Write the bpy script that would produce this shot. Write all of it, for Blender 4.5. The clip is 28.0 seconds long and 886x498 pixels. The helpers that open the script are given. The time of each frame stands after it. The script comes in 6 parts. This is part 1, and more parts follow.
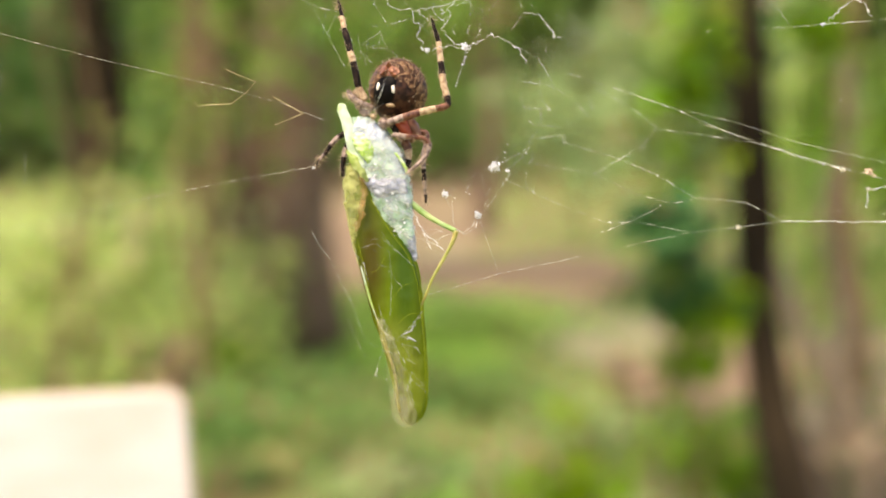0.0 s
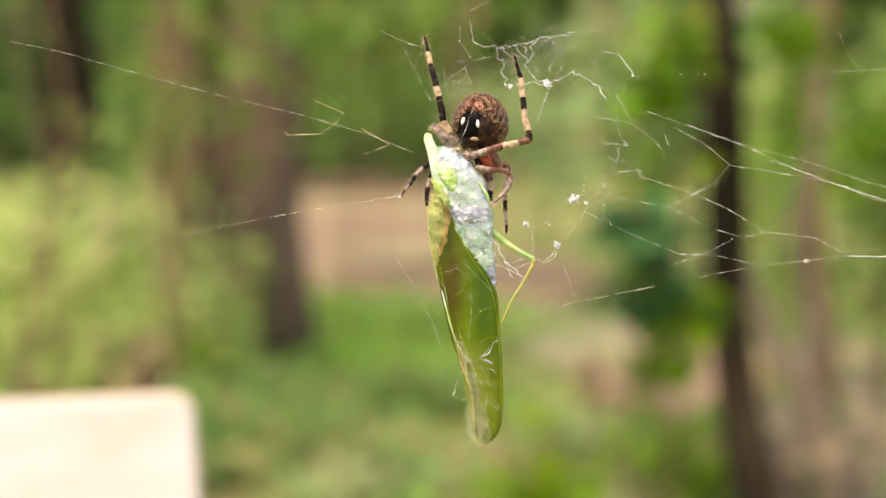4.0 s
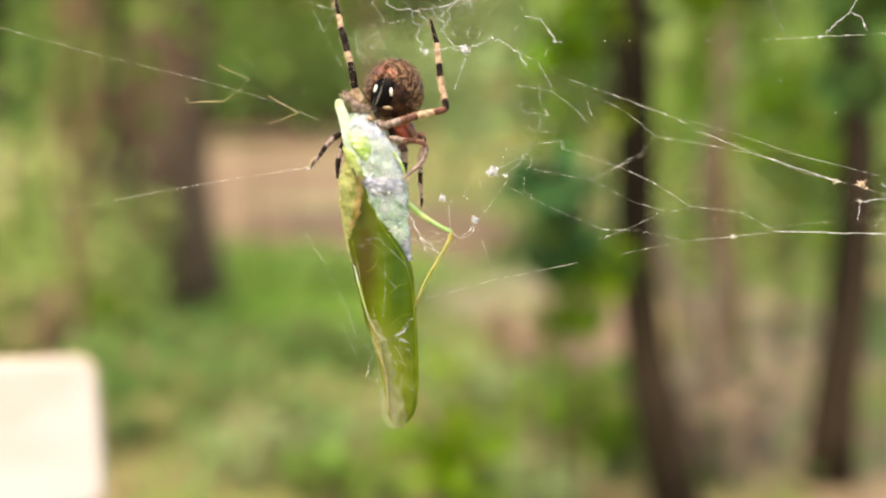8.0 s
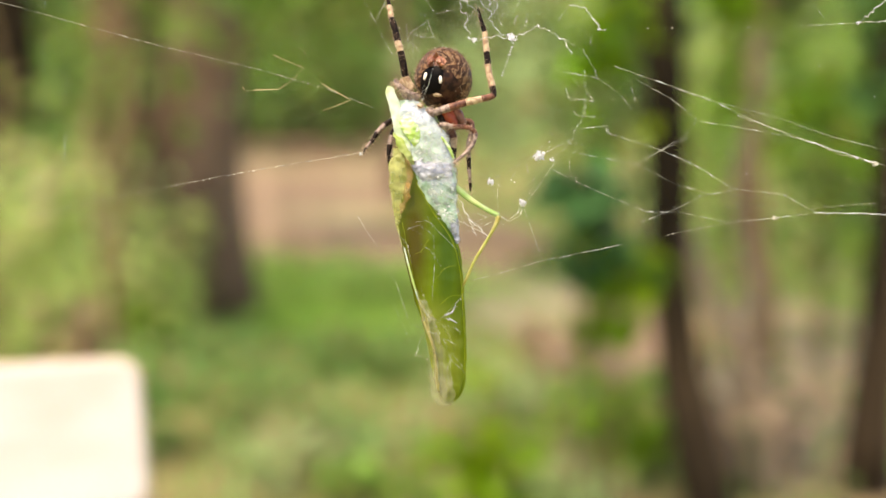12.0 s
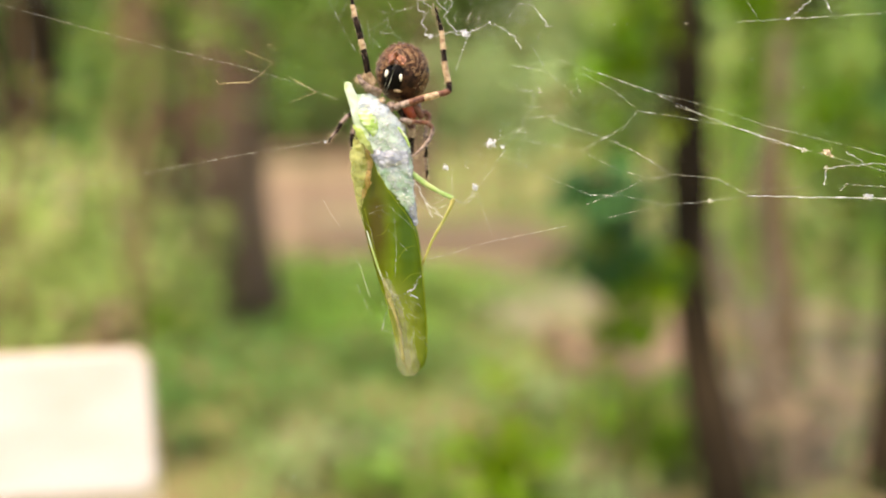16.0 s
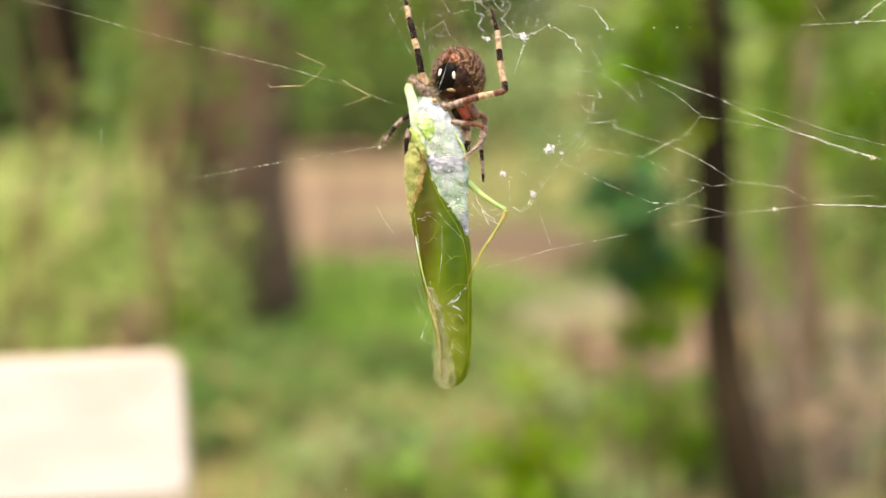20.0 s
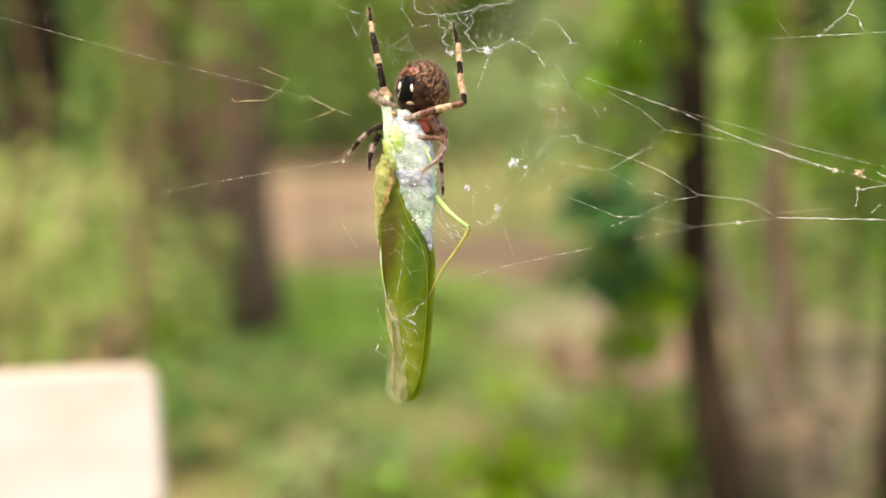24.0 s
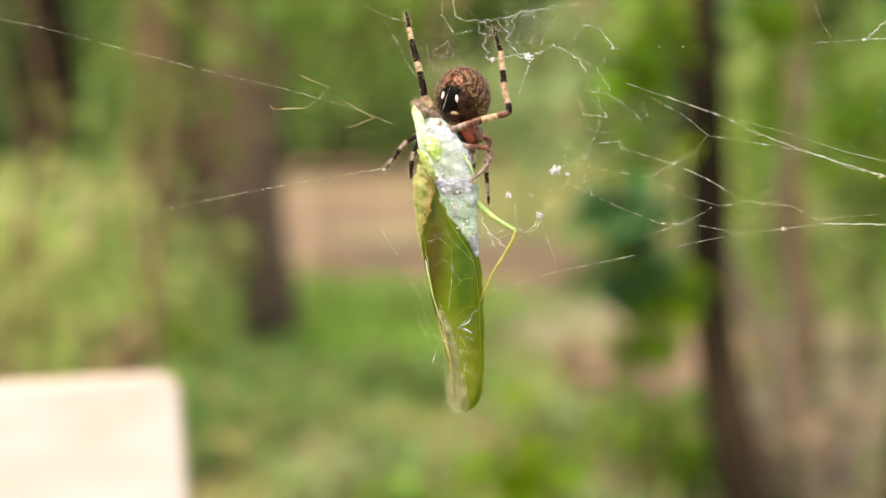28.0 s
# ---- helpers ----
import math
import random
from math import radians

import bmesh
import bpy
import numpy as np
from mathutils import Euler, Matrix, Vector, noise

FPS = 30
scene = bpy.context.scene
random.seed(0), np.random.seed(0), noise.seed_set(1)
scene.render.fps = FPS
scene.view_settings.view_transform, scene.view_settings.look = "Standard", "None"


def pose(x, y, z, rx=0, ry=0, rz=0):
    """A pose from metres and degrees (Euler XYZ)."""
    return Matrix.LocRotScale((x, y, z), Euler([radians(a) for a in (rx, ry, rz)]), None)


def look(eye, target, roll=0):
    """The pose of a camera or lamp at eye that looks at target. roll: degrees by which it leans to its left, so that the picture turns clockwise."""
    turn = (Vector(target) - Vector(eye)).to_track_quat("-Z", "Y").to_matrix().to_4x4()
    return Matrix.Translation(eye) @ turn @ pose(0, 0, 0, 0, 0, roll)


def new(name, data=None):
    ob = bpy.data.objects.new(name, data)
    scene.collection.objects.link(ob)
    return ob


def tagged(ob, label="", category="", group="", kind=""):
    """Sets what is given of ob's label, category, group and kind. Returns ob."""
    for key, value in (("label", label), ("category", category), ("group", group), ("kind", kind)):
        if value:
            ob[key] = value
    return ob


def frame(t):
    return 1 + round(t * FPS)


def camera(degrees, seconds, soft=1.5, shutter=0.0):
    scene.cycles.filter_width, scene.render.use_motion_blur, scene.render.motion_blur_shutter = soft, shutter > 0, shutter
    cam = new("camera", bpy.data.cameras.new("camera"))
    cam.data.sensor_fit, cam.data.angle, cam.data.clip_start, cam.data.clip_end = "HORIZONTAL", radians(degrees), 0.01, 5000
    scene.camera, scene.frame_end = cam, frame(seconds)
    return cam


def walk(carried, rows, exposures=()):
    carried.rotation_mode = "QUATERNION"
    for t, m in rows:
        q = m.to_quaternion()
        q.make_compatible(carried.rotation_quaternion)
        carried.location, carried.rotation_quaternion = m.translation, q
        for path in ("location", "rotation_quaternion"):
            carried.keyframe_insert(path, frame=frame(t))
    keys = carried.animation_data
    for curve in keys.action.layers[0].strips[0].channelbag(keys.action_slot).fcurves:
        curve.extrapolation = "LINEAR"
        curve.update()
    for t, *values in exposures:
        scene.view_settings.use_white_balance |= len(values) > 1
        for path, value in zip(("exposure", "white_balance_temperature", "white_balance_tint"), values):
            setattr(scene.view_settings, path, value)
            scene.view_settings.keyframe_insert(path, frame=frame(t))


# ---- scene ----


def view(x, y, z, yaw, pitch, roll):
    """The camera's pose by its heading, tilt and lean in degrees."""
    return pose(x, y, z, 90 + pitch, 0, yaw) @ pose(0, 0, 0, 0, 0, roll)


cam = camera(34, 28.0, soft=1.5)
cam.data.dof.use_dof = True
cam.data.dof.focus_distance = 0.2405
cam.data.dof.aperture_fstop = 10.0
cam.data.dof.aperture_blades = 0
walk(cam, [
    (0, view(0.0229, 0.0045, 1.4949, 4.01, -4.47, -0.96)),
    (0.5, view(0.0195, 0.0097, 1.4957, 3.85, -4.95, -0.76)),
    (1, view(0.0173, 0.0101, 1.4947, 3.68, -4.35, -0.78)),
    (1.5, view(0.0142, 0.0114, 1.4955, 3.40, -5.27, -0.98)),
    (2, view(0.0080, 0.0023, 1.4990, 3.71, -4.63, -0.47)),
    (2.5, view(0.0129, -0.0012, 1.4970, 3.13, -4.37, -0.27)),
    (4.5, view(0.0034, -0.0065, 1.5009, 2.34, -4.59, 0.30)),
    (5, view(0.0057, 0.0050, 1.4979, 0.45, -5.20, 0.51)),
    (5.5, view(0.0017, 0.0068, 1.4999, -1.41, -5.91, 0.47)),
    (6, view(0.0038, 0.0051, 1.5006, -1.57, -6.35, 0.49)),
    (6.5, view(0.0039, 0.0062, 1.5004, -1.52, -6.27, 0.37)),
    (7, view(0.0001, 0.0085, 1.5001, -0.62, -6.29, 0.19)),
    (7.5, view(0.0042, 0.0076, 1.4986, -0.35, -6.42, 0.27)),
    (8, view(0.0039, 0.0067, 1.5030, -0.88, -6.37, 0.37)),
    (8.5, view(-0.0006, 0.0062, 1.5025, 0.00, -5.80, 0.12)),
    (9, view(-0.0003, 0.0057, 1.5011, -0.19, -6.22, 0.04)),
    (9.5, view(-0.0038, 0.0052, 1.5027, -0.12, -6.07, 0.18)),
    (10, view(-0.0038, 0.0046, 1.5017, 0.52, -5.97, 0.07)),
    (10.5, view(-0.0019, 0.0030, 1.5006, 0.09, -6.08, 0.08)),
    (11, view(0.0000, 0.0000, 1.5000, -0.01, -6.01, 0.00)),
    (11.5, view(-0.0009, -0.0008, 1.4997, -0.05, -6.17, 0.03)),
    (12, view(0.0012, -0.0006, 1.4989, 0.41, -5.88, -0.01)),
    (12.5, view(0.0003, 0.0019, 1.4994, 0.40, -5.99, -0.14)),
    (13, view(0.0008, -0.0001, 1.4972, 1.20, -5.46, -0.20)),
    (13.5, view(0.0034, -0.0010, 1.4975, 0.97, -5.95, -0.23)),
    (15.5, view(0.0087, -0.0175, 1.4944, 1.42, -5.97, -0.32)),
    (16, view(0.0129, -0.0189, 1.4971, 1.39, -5.80, -0.15)),
    (16.5, view(0.0113, -0.0162, 1.4963, 1.37, -5.69, -0.04)),
    (17, view(0.0092, -0.0160, 1.4955, 1.79, -5.74, -0.08)),
    (17.5, view(0.0113, -0.0150, 1.4953, 1.85, -5.87, 0.10)),
    (18, view(0.0116, -0.0152, 1.4957, 1.27, -5.96, 0.21)),
    (18.5, view(0.0111, -0.0157, 1.4972, 1.56, -6.17, 0.27)),
    (19, view(0.0109, -0.0150, 1.4977, 1.41, -5.89, 0.24)),
    (19.5, view(0.0064, -0.0138, 1.4980, 1.91, -5.91, 0.12)),
    (20, view(0.0069, -0.0126, 1.4977, 2.28, -5.76, 0.06)),
    (20.5, view(0.0068, -0.0124, 1.4979, 1.83, -5.87, -0.14)),
    (21, view(0.0089, -0.0135, 1.4984, 2.11, -5.79, -0.01)),
    (21.5, view(0.0093, -0.0149, 1.4965, 1.86, -5.45, -0.17)),
    (23.5, view(0.0107, -0.0127, 1.4991, 1.64, -5.40, -0.04)),
    (24, view(0.0098, -0.0122, 1.4982, 1.54, -5.32, -0.07)),
    (24.5, view(0.0060, -0.0108, 1.4968, 2.12, -5.20, -0.06)),
    (25, view(0.0046, -0.0110, 1.4983, 2.18, -5.09, -0.12)),
    (25.5, view(0.0076, -0.0101, 1.4972, 2.21, -4.82, -0.16)),
    (26, view(0.0092, -0.0102, 1.4976, 2.10, -5.16, -0.17)),
    (26.5, view(0.0077, -0.0107, 1.4969, 2.03, -5.03, -0.04)),
    (27, view(0.0065, -0.0086, 1.4965, 2.49, -4.92, -0.27)),
    (27.5, view(0.0073, -0.0098, 1.4964, 2.34, -5.01, -0.32)),
    (28, view(0.0047, -0.0101, 1.4985, 2.01, -5.11, -0.40)),
], exposures=[(0.0, 1.9, 8800, 18), (5.0, 1.86, 8800, 18), (8.0, 1.89, 8800, 18), (12.0, 1.93, 8800, 18), (20.0, 1.91, 8800, 18), (25.0, 1.84, 8800, 18), (28.0, 1.84, 8800, 18)])

# ---- light: open woodland in soft summer daylight ----
SUN_ELEV, SUN_TURN = 64.0, 215.0
world = bpy.data.worlds.new("sky")
scene.world = world
world.use_nodes = True
wn = world.node_tree.nodes
sky = wn.new("ShaderNodeTexSky")
sky.sky_type, sky.sun_disc = "NISHITA", False
sky.sun_elevation, sky.sun_rotation = radians(SUN_ELEV), radians(SUN_TURN)
wn["Background"].inputs["Strength"].default_value = 0.13
world.node_tree.links.new(sky.outputs[0], wn["Background"].inputs["Color"])
sun = new("sun", bpy.data.lights.new("sun", "SUN"))
sun.data.energy, sun.data.angle, sun.data.color = 1.5, radians(14.0), (1.0, 0.95, 0.86)
s_az, s_el = radians(SUN_TURN), radians(SUN_ELEV)
sun_from = Vector((math.sin(s_az) * math.cos(s_el), math.cos(s_az) * math.cos(s_el), math.sin(s_el)))
sun.matrix_world = look(sun_from * 60, (0, 0, 0))

# ---- materials ----


def mat(name, a, b=None, rough=0.6, scale=200.0, bump=0.0, bump_scale=None, sheer=0.0, detail=6.0, spec=0.5, island=0.0,
        stretch=(1, 1, 1), lo=0.35, hi=0.65, sss=0.0, coat=0.0, world_space=False, c=None, c_scale=3.0, c_lo=0.45, c_hi=0.6, c_stretch=(1, 1, 1), dry=0.0, dry_colour=(0.3, 0.2, 0.11)):
    """Two colours mixed by noise, a third in larger patches, relief, and light passing through thin leaves (sheer)."""
    m = bpy.data.materials.new(name)
    m.use_nodes = True
    nt = m.node_tree
    n, l = nt.nodes, nt.links
    p = n["Principled BSDF"]
    p.inputs["Roughness"].default_value = rough
    p.inputs["Specular IOR Level"].default_value = spec
    p.inputs["Coat Weight"].default_value = coat
    if sss:
        p.inputs["Subsurface Weight"].default_value = sss
        p.inputs["Subsurface Radius"].default_value = (0.001, 0.0012, 0.0005)
        p.inputs["Subsurface Scale"].default_value = 1.0
    tc = n.new("ShaderNodeNewGeometry" if world_space else "ShaderNodeTexCoord")
    at = tc.outputs["Position" if world_space else "Object"]

    def grain(sc, st, det):
        mp = n.new("ShaderNodeMapping")
        mp.inputs["Scale"].default_value = st
        l.new(at, mp.inputs["Vector"])
        tx = n.new("ShaderNodeTexNoise")
        tx.inputs["Scale"].default_value, tx.inputs["Detail"].default_value = sc, det
        l.new(mp.outputs[0], tx.inputs["Vector"])
        return tx.outputs["Fac"]

    def ramped(fac, lo_, hi_):
        r = n.new("ShaderNodeMapRange")
        r.inputs["From Min"].default_value, r.inputs["From Max"].default_value = lo_, hi_
        l.new(fac, r.inputs["Value"])
        return r.outputs[0]

    def mixed(fac, x, y):
        k = n.new("ShaderNodeMix")
        k.data_type = "RGBA"
        l.new(fac, k.inputs[0])
        for sock, v in ((k.inputs[6], x), (k.inputs[7], y)):
            if isinstance(v, tuple):
                sock.default_value = (*v, 1)
            else:
                l.new(v, sock)
        return k.outputs[2]

    g = grain(scale, stretch, detail)
    col = mixed(ramped(g, lo, hi), a, b or tuple(v * 0.75 for v in a))
    if c:
        col = mixed(ramped(grain(c_scale, c_stretch, 3.0), c_lo, c_hi), col, c)
    if island:
        geo = n.new("ShaderNodeNewGeometry")
        hs = n.new("ShaderNodeHueSaturation")
        mr = n.new("ShaderNodeMapRange")
        mr.inputs["To Min"].default_value, mr.inputs["To Max"].default_value = 1 - island, 1 + island
        l.new(geo.outputs["Random Per Island"], mr.inputs["Value"])
        l.new(mr.outputs[0], hs.inputs["Value"])
        mh = n.new("ShaderNodeMapRange")
        mh.inputs["To Min"].default_value, mh.inputs["To Max"].default_value = 0.48, 0.52
        l.new(geo.outputs["Random Per Island"], mh.inputs["Value"])
        l.new(mh.outputs[0], hs.inputs["Hue"])
        l.new(col, hs.inputs["Color"])
        col = hs.outputs[0]
        if dry:
            many, part_of = n.new("ShaderNodeMath"), n.new("ShaderNodeMath")
            many.operation, part_of.operation = "MULTIPLY", "FRACT"
            many.inputs[1].default_value = 37.7
            l.new(geo.outputs["Random Per Island"], many.inputs[0])
            l.new(many.outputs[0], part_of.inputs[0])
            col = mixed(ramped(part_of.outputs[0], 1 - dry - 0.02, 1 - dry + 0.02), col, dry_colour)
    l.new(col, p.inputs["Base Color"])
    if bump:
        bp = n.new("ShaderNodeBump")
        bp.inputs["Strength"].default_value = bump
        bp.inputs["Distance"].default_value = 0.3 / (bump_scale or scale)
        l.new(grain(bump_scale or scale, stretch, 4.0), bp.inputs["Height"])
        l.new(bp.outputs[0], p.inputs["Normal"])
    if sheer:
        tl = n.new("ShaderNodeBsdfTranslucent")
        l.new(col, tl.inputs["Color"])
        mx = n.new("ShaderNodeMixShader")
        mx.inputs[0].default_value = sheer
        l.new(p.outputs[0], mx.inputs[1])
        l.new(tl.outputs[0], mx.inputs[2])
        l.new(mx.outputs[0], n["Material Output"].inputs["Surface"])
    return m


def veil(name, colour, opacity, rough=0.5):
    """A thin see-through skin: silk film, wing membrane."""
    m = mat(name, colour, tuple(v * 0.85 for v in colour), rough, 900, sheer=0.35)
    n, l = m.node_tree.nodes, m.node_tree.links
    out = n["Material Output"].inputs["Surface"]
    body = out.links[0].from_socket
    tr, mx = n.new("ShaderNodeBsdfTransparent"), n.new("ShaderNodeMixShader")
    mx.inputs[0].default_value = opacity
    l.new(tr.outputs[0], mx.inputs[1])
    l.new(body, mx.inputs[2])
    l.new(mx.outputs[0], out)
    return m


def line_silk(name, colour, thin, full, fine=260):
    """Silk line, denser and thinner by turns along it: patchy opacity imitates glinting stretches."""
    m = veil(name, colour, full, 0.35)
    n, l = m.node_tree.nodes, m.node_tree.links
    mx = n["Material Output"].inputs["Surface"].links[0].from_node
    tc, tx, mr = n.new("ShaderNodeTexCoord"), n.new("ShaderNodeTexNoise"), n.new("ShaderNodeMapRange")
    tx.inputs["Scale"].default_value, tx.inputs["Detail"].default_value = fine, 5
    l.new(tc.outputs["Object"], tx.inputs["Vector"])
    mr.inputs["From Min"].default_value, mr.inputs["From Max"].default_value = 0.4, 0.66
    mr.inputs["To Min"].default_value, mr.inputs["To Max"].default_value = thin, full
    l.new(tx.outputs["Fac"], mr.inputs["Value"])
    l.new(mr.outputs[0], mx.inputs[0])
    return m


M = dict(
    silk=line_silk("silk", (0.9, 0.92, 0.82), 0.16, 0.95, 620),
    dense=line_silk("dense_silk", (0.92, 0.93, 0.92), 0.5, 1.0, 700),
    silk_old=line_silk("dusty_silk", (0.86, 0.82, 0.68), 0.25, 0.95, 560),
    tuft=mat("silk_tuft", (0.78, 0.8, 0.82), (0.6, 0.6, 0.62), 0.6, 2500, bump=0.6, sheer=0.3),
    crumb=mat("plant_crumb", (0.5, 0.34, 0.2), (0.7, 0.55, 0.42), 0.8, 2500, bump=0.6),
    film=line_silk("silk_film", (0.66, 0.69, 0.72), 0.0, 0.55, 620),
    membrane=line_silk("hindwing_membrane", (0.5, 0.49, 0.28), 0.05, 0.42, 260),
    abdomen=mat("abdomen_brown", (0.07, 0.03, 0.014), (0.165, 0.086, 0.042), 0.5, 1500, bump=1.0, bump_scale=1700, c=(0.03, 0.014, 0.008), c_scale=640, c_lo=0.5, c_hi=0.6, c_stretch=(0.45, 1, 1.7), lo=0.4, hi=0.62, spec=0.12),
    black=mat("ventral_black", (0.002, 0.0016, 0.0015), (0.004, 0.003, 0.0025), 0.5, 900, bump=0.3, spec=0.06),
    umber=mat("umber_belly", (0.014, 0.006, 0.004), (0.055, 0.023, 0.012), 0.5, 1000, bump=0.8, bump_scale=1500, lo=0.42, hi=0.62, spec=0.12),
    white=mat("white_mark", (0.85, 0.8, 0.72), (0.7, 0.6, 0.5), 0.5, 2000),
    rust=mat("rust_brown", (0.26, 0.1, 0.05), (0.12, 0.04, 0.022), 0.35, 900, bump=0.4, sss=0.1, spec=0.35, c=(0.4, 0.2, 0.12), c_scale=700, c_lo=0.54, c_hi=0.64),
    red=mat("coxa_red", (0.34, 0.055, 0.02), (0.17, 0.032, 0.016), 0.4, 500, bump=0.4, spec=0.3),
    tan=mat("leg_tan", (0.52, 0.38, 0.24), (0.28, 0.17, 0.1), 0.5, 1500, bump=0.5, spec=0.25, lo=0.42, hi=0.62),
    dark=mat("leg_black", (0.008, 0.005, 0.004), (0.034, 0.02, 0.014), 0.5, 1300, bump=0.6, spec=0.08, lo=0.45, hi=0.68),
    ruddy=mat("leg_reddish", (0.06, 0.018, 0.011), (0.2, 0.085, 0.05), 0.4, 1200, bump=0.4, spec=0.25),
    grey=mat("leg_grey", (0.36, 0.27, 0.22), (0.08, 0.05, 0.042), 0.5, 1500, bump=0.5, spec=0.25),
    hair=mat("pale_hair", (0.56, 0.43, 0.29), (0.42, 0.29, 0.18), 0.5, 900),
    fur=mat("abdomen_fur", (0.24, 0.135, 0.07), (0.11, 0.055, 0.028), 0.55, 520, stretch=(0.7, 1, 1.8), lo=0.42, hi=0.58, spec=0.15),
    wing=mat("wing_green", (0.115, 0.19, 0.003), (0.18, 0.26, 0.004), 0.36, 170, bump=0.6, bump_scale=700, sheer=0.42, spec=0.22, c=(0.07, 0.11, 0.003), c_scale=95, c_lo=0.48, c_hi=0.68, stretch=(1, 1, 0.3), c_stretch=(1.4, 1, 0.25)),
    wing_dark=mat("wing_dark", (0.1, 0.1, 0.004), (0.135, 0.16, 0.004), 0.42, 300, bump=0.5, bump_scale=900, sheer=0.3, spec=0.2, stretch=(1, 1, 0.4)),
    wing_edge=mat("wing_edge", (0.3, 0.36, 0.012), (0.2, 0.27, 0.008), 0.45, 300, spec=0.25, sheer=0.4),
    wing_tan=line_silk("wing_tan", (0.5, 0.44, 0.16), 0.35, 0.95, 300),
    wing_brown=line_silk("wing_brown", (0.46, 0.29, 0.1), 0.2, 0.75, 480),
    torn=line_silk("torn_wing_skin", (0.56, 0.57, 0.2), 0.22, 0.75, 420),
    collar=mat("collar_yellow_green", (0.3, 0.4, 0.08), (0.44, 0.5, 0.2), 0.4, 400, bump=0.8, sheer=0.3, spec=0.3),
    green=mat("bright_green", (0.23, 0.4, 0.05), (0.32, 0.47, 0.12), 0.38, 500, bump=0.6, sss=0.2, c=(0.52, 0.62, 0.38), c_scale=420, c_lo=0.48, c_hi=0.6, c_stretch=(0.6, 1, 2)),
    wrapped=mat("wrapped_body", (0.38, 0.48, 0.39), (0.18, 0.29, 0.17), 0.35, 620, bump=1.0, bump_scale=800, sss=0.15, c=(0.41, 0.46, 0.51), c_scale=150, c_lo=0.4, c_hi=0.6, lo=0.42, hi=0.62),
    wrapped_green=mat("wrapped_green", (0.32, 0.46, 0.34), (0.13, 0.25, 0.14), 0.35, 700, bump=1.0, bump_scale=900, sss=0.15, c=(0.44, 0.52, 0.5), c_scale=260, c_lo=0.45, c_hi=0.6, lo=0.42, hi=0.6),
    pad=mat("silk_pad", (0.45, 0.47, 0.54), (0.22, 0.24, 0.3), 0.5, 900, bump=1.0, bump_scale=1100, sheer=0.15, lo=0.42, hi=0.6),
    pale=mat("pale_green", (0.38, 0.48, 0.31), (0.48, 0.56, 0.45), 0.4, 500, bump=0.6, sss=0.2, c=(0.3, 0.42, 0.12), c_scale=300, c_lo=0.5, c_hi=0.65),
    limb=mat("limb_green", (0.18, 0.32, 0.07), (0.32, 0.42, 0.18), 0.35, 500, bump=0.5, sss=0.2, c=(0.36, 0.42, 0.16), c_scale=160),
    shin=mat("shin_olive", (0.26, 0.28, 0.05), (0.36, 0.33, 0.1), 0.4, 500, bump=0.8, sss=0.2, c=(0.36, 0.25, 0.05), c_scale=260, c_lo=0.54, c_hi=0.66),
    straw=mat("straw", (0.42, 0.35, 0.18), (0.48, 0.38, 0.18), 0.5, 500),
    bark=mat("bark", (0.05, 0.034, 0.02), (0.016, 0.011, 0.0065), 0.9, 9, bump=0.8, bump_scale=14, stretch=(1, 1, 0.25), spec=0.08),
    bark_grey=mat("grey_bark", (0.18, 0.118, 0.083), (0.1, 0.064, 0.044), 0.9, 7, bump=0.8, bump_scale=12, stretch=(1, 1, 0.25), spec=0.1),
    leaf=mat("leaf_green", (0.15, 0.26, 0.045), (0.22, 0.33, 0.075), 0.5, 2, sheer=0.45, island=0.35, spec=0.12, dry=0.1),
    # dark blue-green, little translucency: the sapling's shade is put into this colour
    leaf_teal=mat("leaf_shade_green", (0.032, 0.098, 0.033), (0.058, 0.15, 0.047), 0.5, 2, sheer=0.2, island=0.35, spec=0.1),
    leaf_mint=mat("leaf_mint_green", (0.28, 0.5, 0.085), (0.38, 0.6, 0.14), 0.55, 2, sheer=0.45, island=0.2, spec=0.1),
    leaf_brown=mat("leaf_dead_brown", (0.4, 0.28, 0.19), (0.5, 0.37, 0.26), 0.7, 2, sheer=0.45, island=0.35, spec=0.1),
    leaf_dark=mat("leaf_deep_green", (0.065, 0.15, 0.04), (0.12, 0.23, 0.06), 0.45, 2, sheer=0.35, island=0.4, spec=0.12, dry=0.06),
    leaf_bright=mat("leaf_bright_green", (0.13, 0.27, 0.008), (0.19, 0.32, 0.02), 0.45, 2, sheer=0.42, island=0.3, spec=0.12, dry=0.05),
    leaf_pale=mat("leaf_pale_green", (0.38, 0.5, 0.15), (0.5, 0.61, 0.22), 0.55, 2, sheer=0.55, island=0.35, spec=0.12, dry=0.16, dry_colour=(0.46, 0.38, 0.22)),
    leaf_fresh=mat("leaf_fresh_green", (0.27, 0.43, 0.1), (0.36, 0.51, 0.16), 0.5, 2, sheer=0.5, island=0.25, spec=0.12, dry=0.1),
    leaf_cool=mat("leaf_cool_green", (0.135, 0.265, 0.06), (0.22, 0.37, 0.12), 0.5, 2, sheer=0.4, island=0.3, spec=0.12, dry=0.12),
    leaf_silver=mat("leaf_grey_green", (0.31, 0.44, 0.17), (0.4, 0.52, 0.24), 0.6, 2, sheer=0.45, island=0.25, spec=0.12, dry=0.15),
    bark_tan=mat("tan_dead_wood", (0.22, 0.145, 0.08), (0.12, 0.08, 0.042), 0.9, 8, bump=0.8, bump_scale=14, stretch=(1, 1, 0.25), spec=0.12),
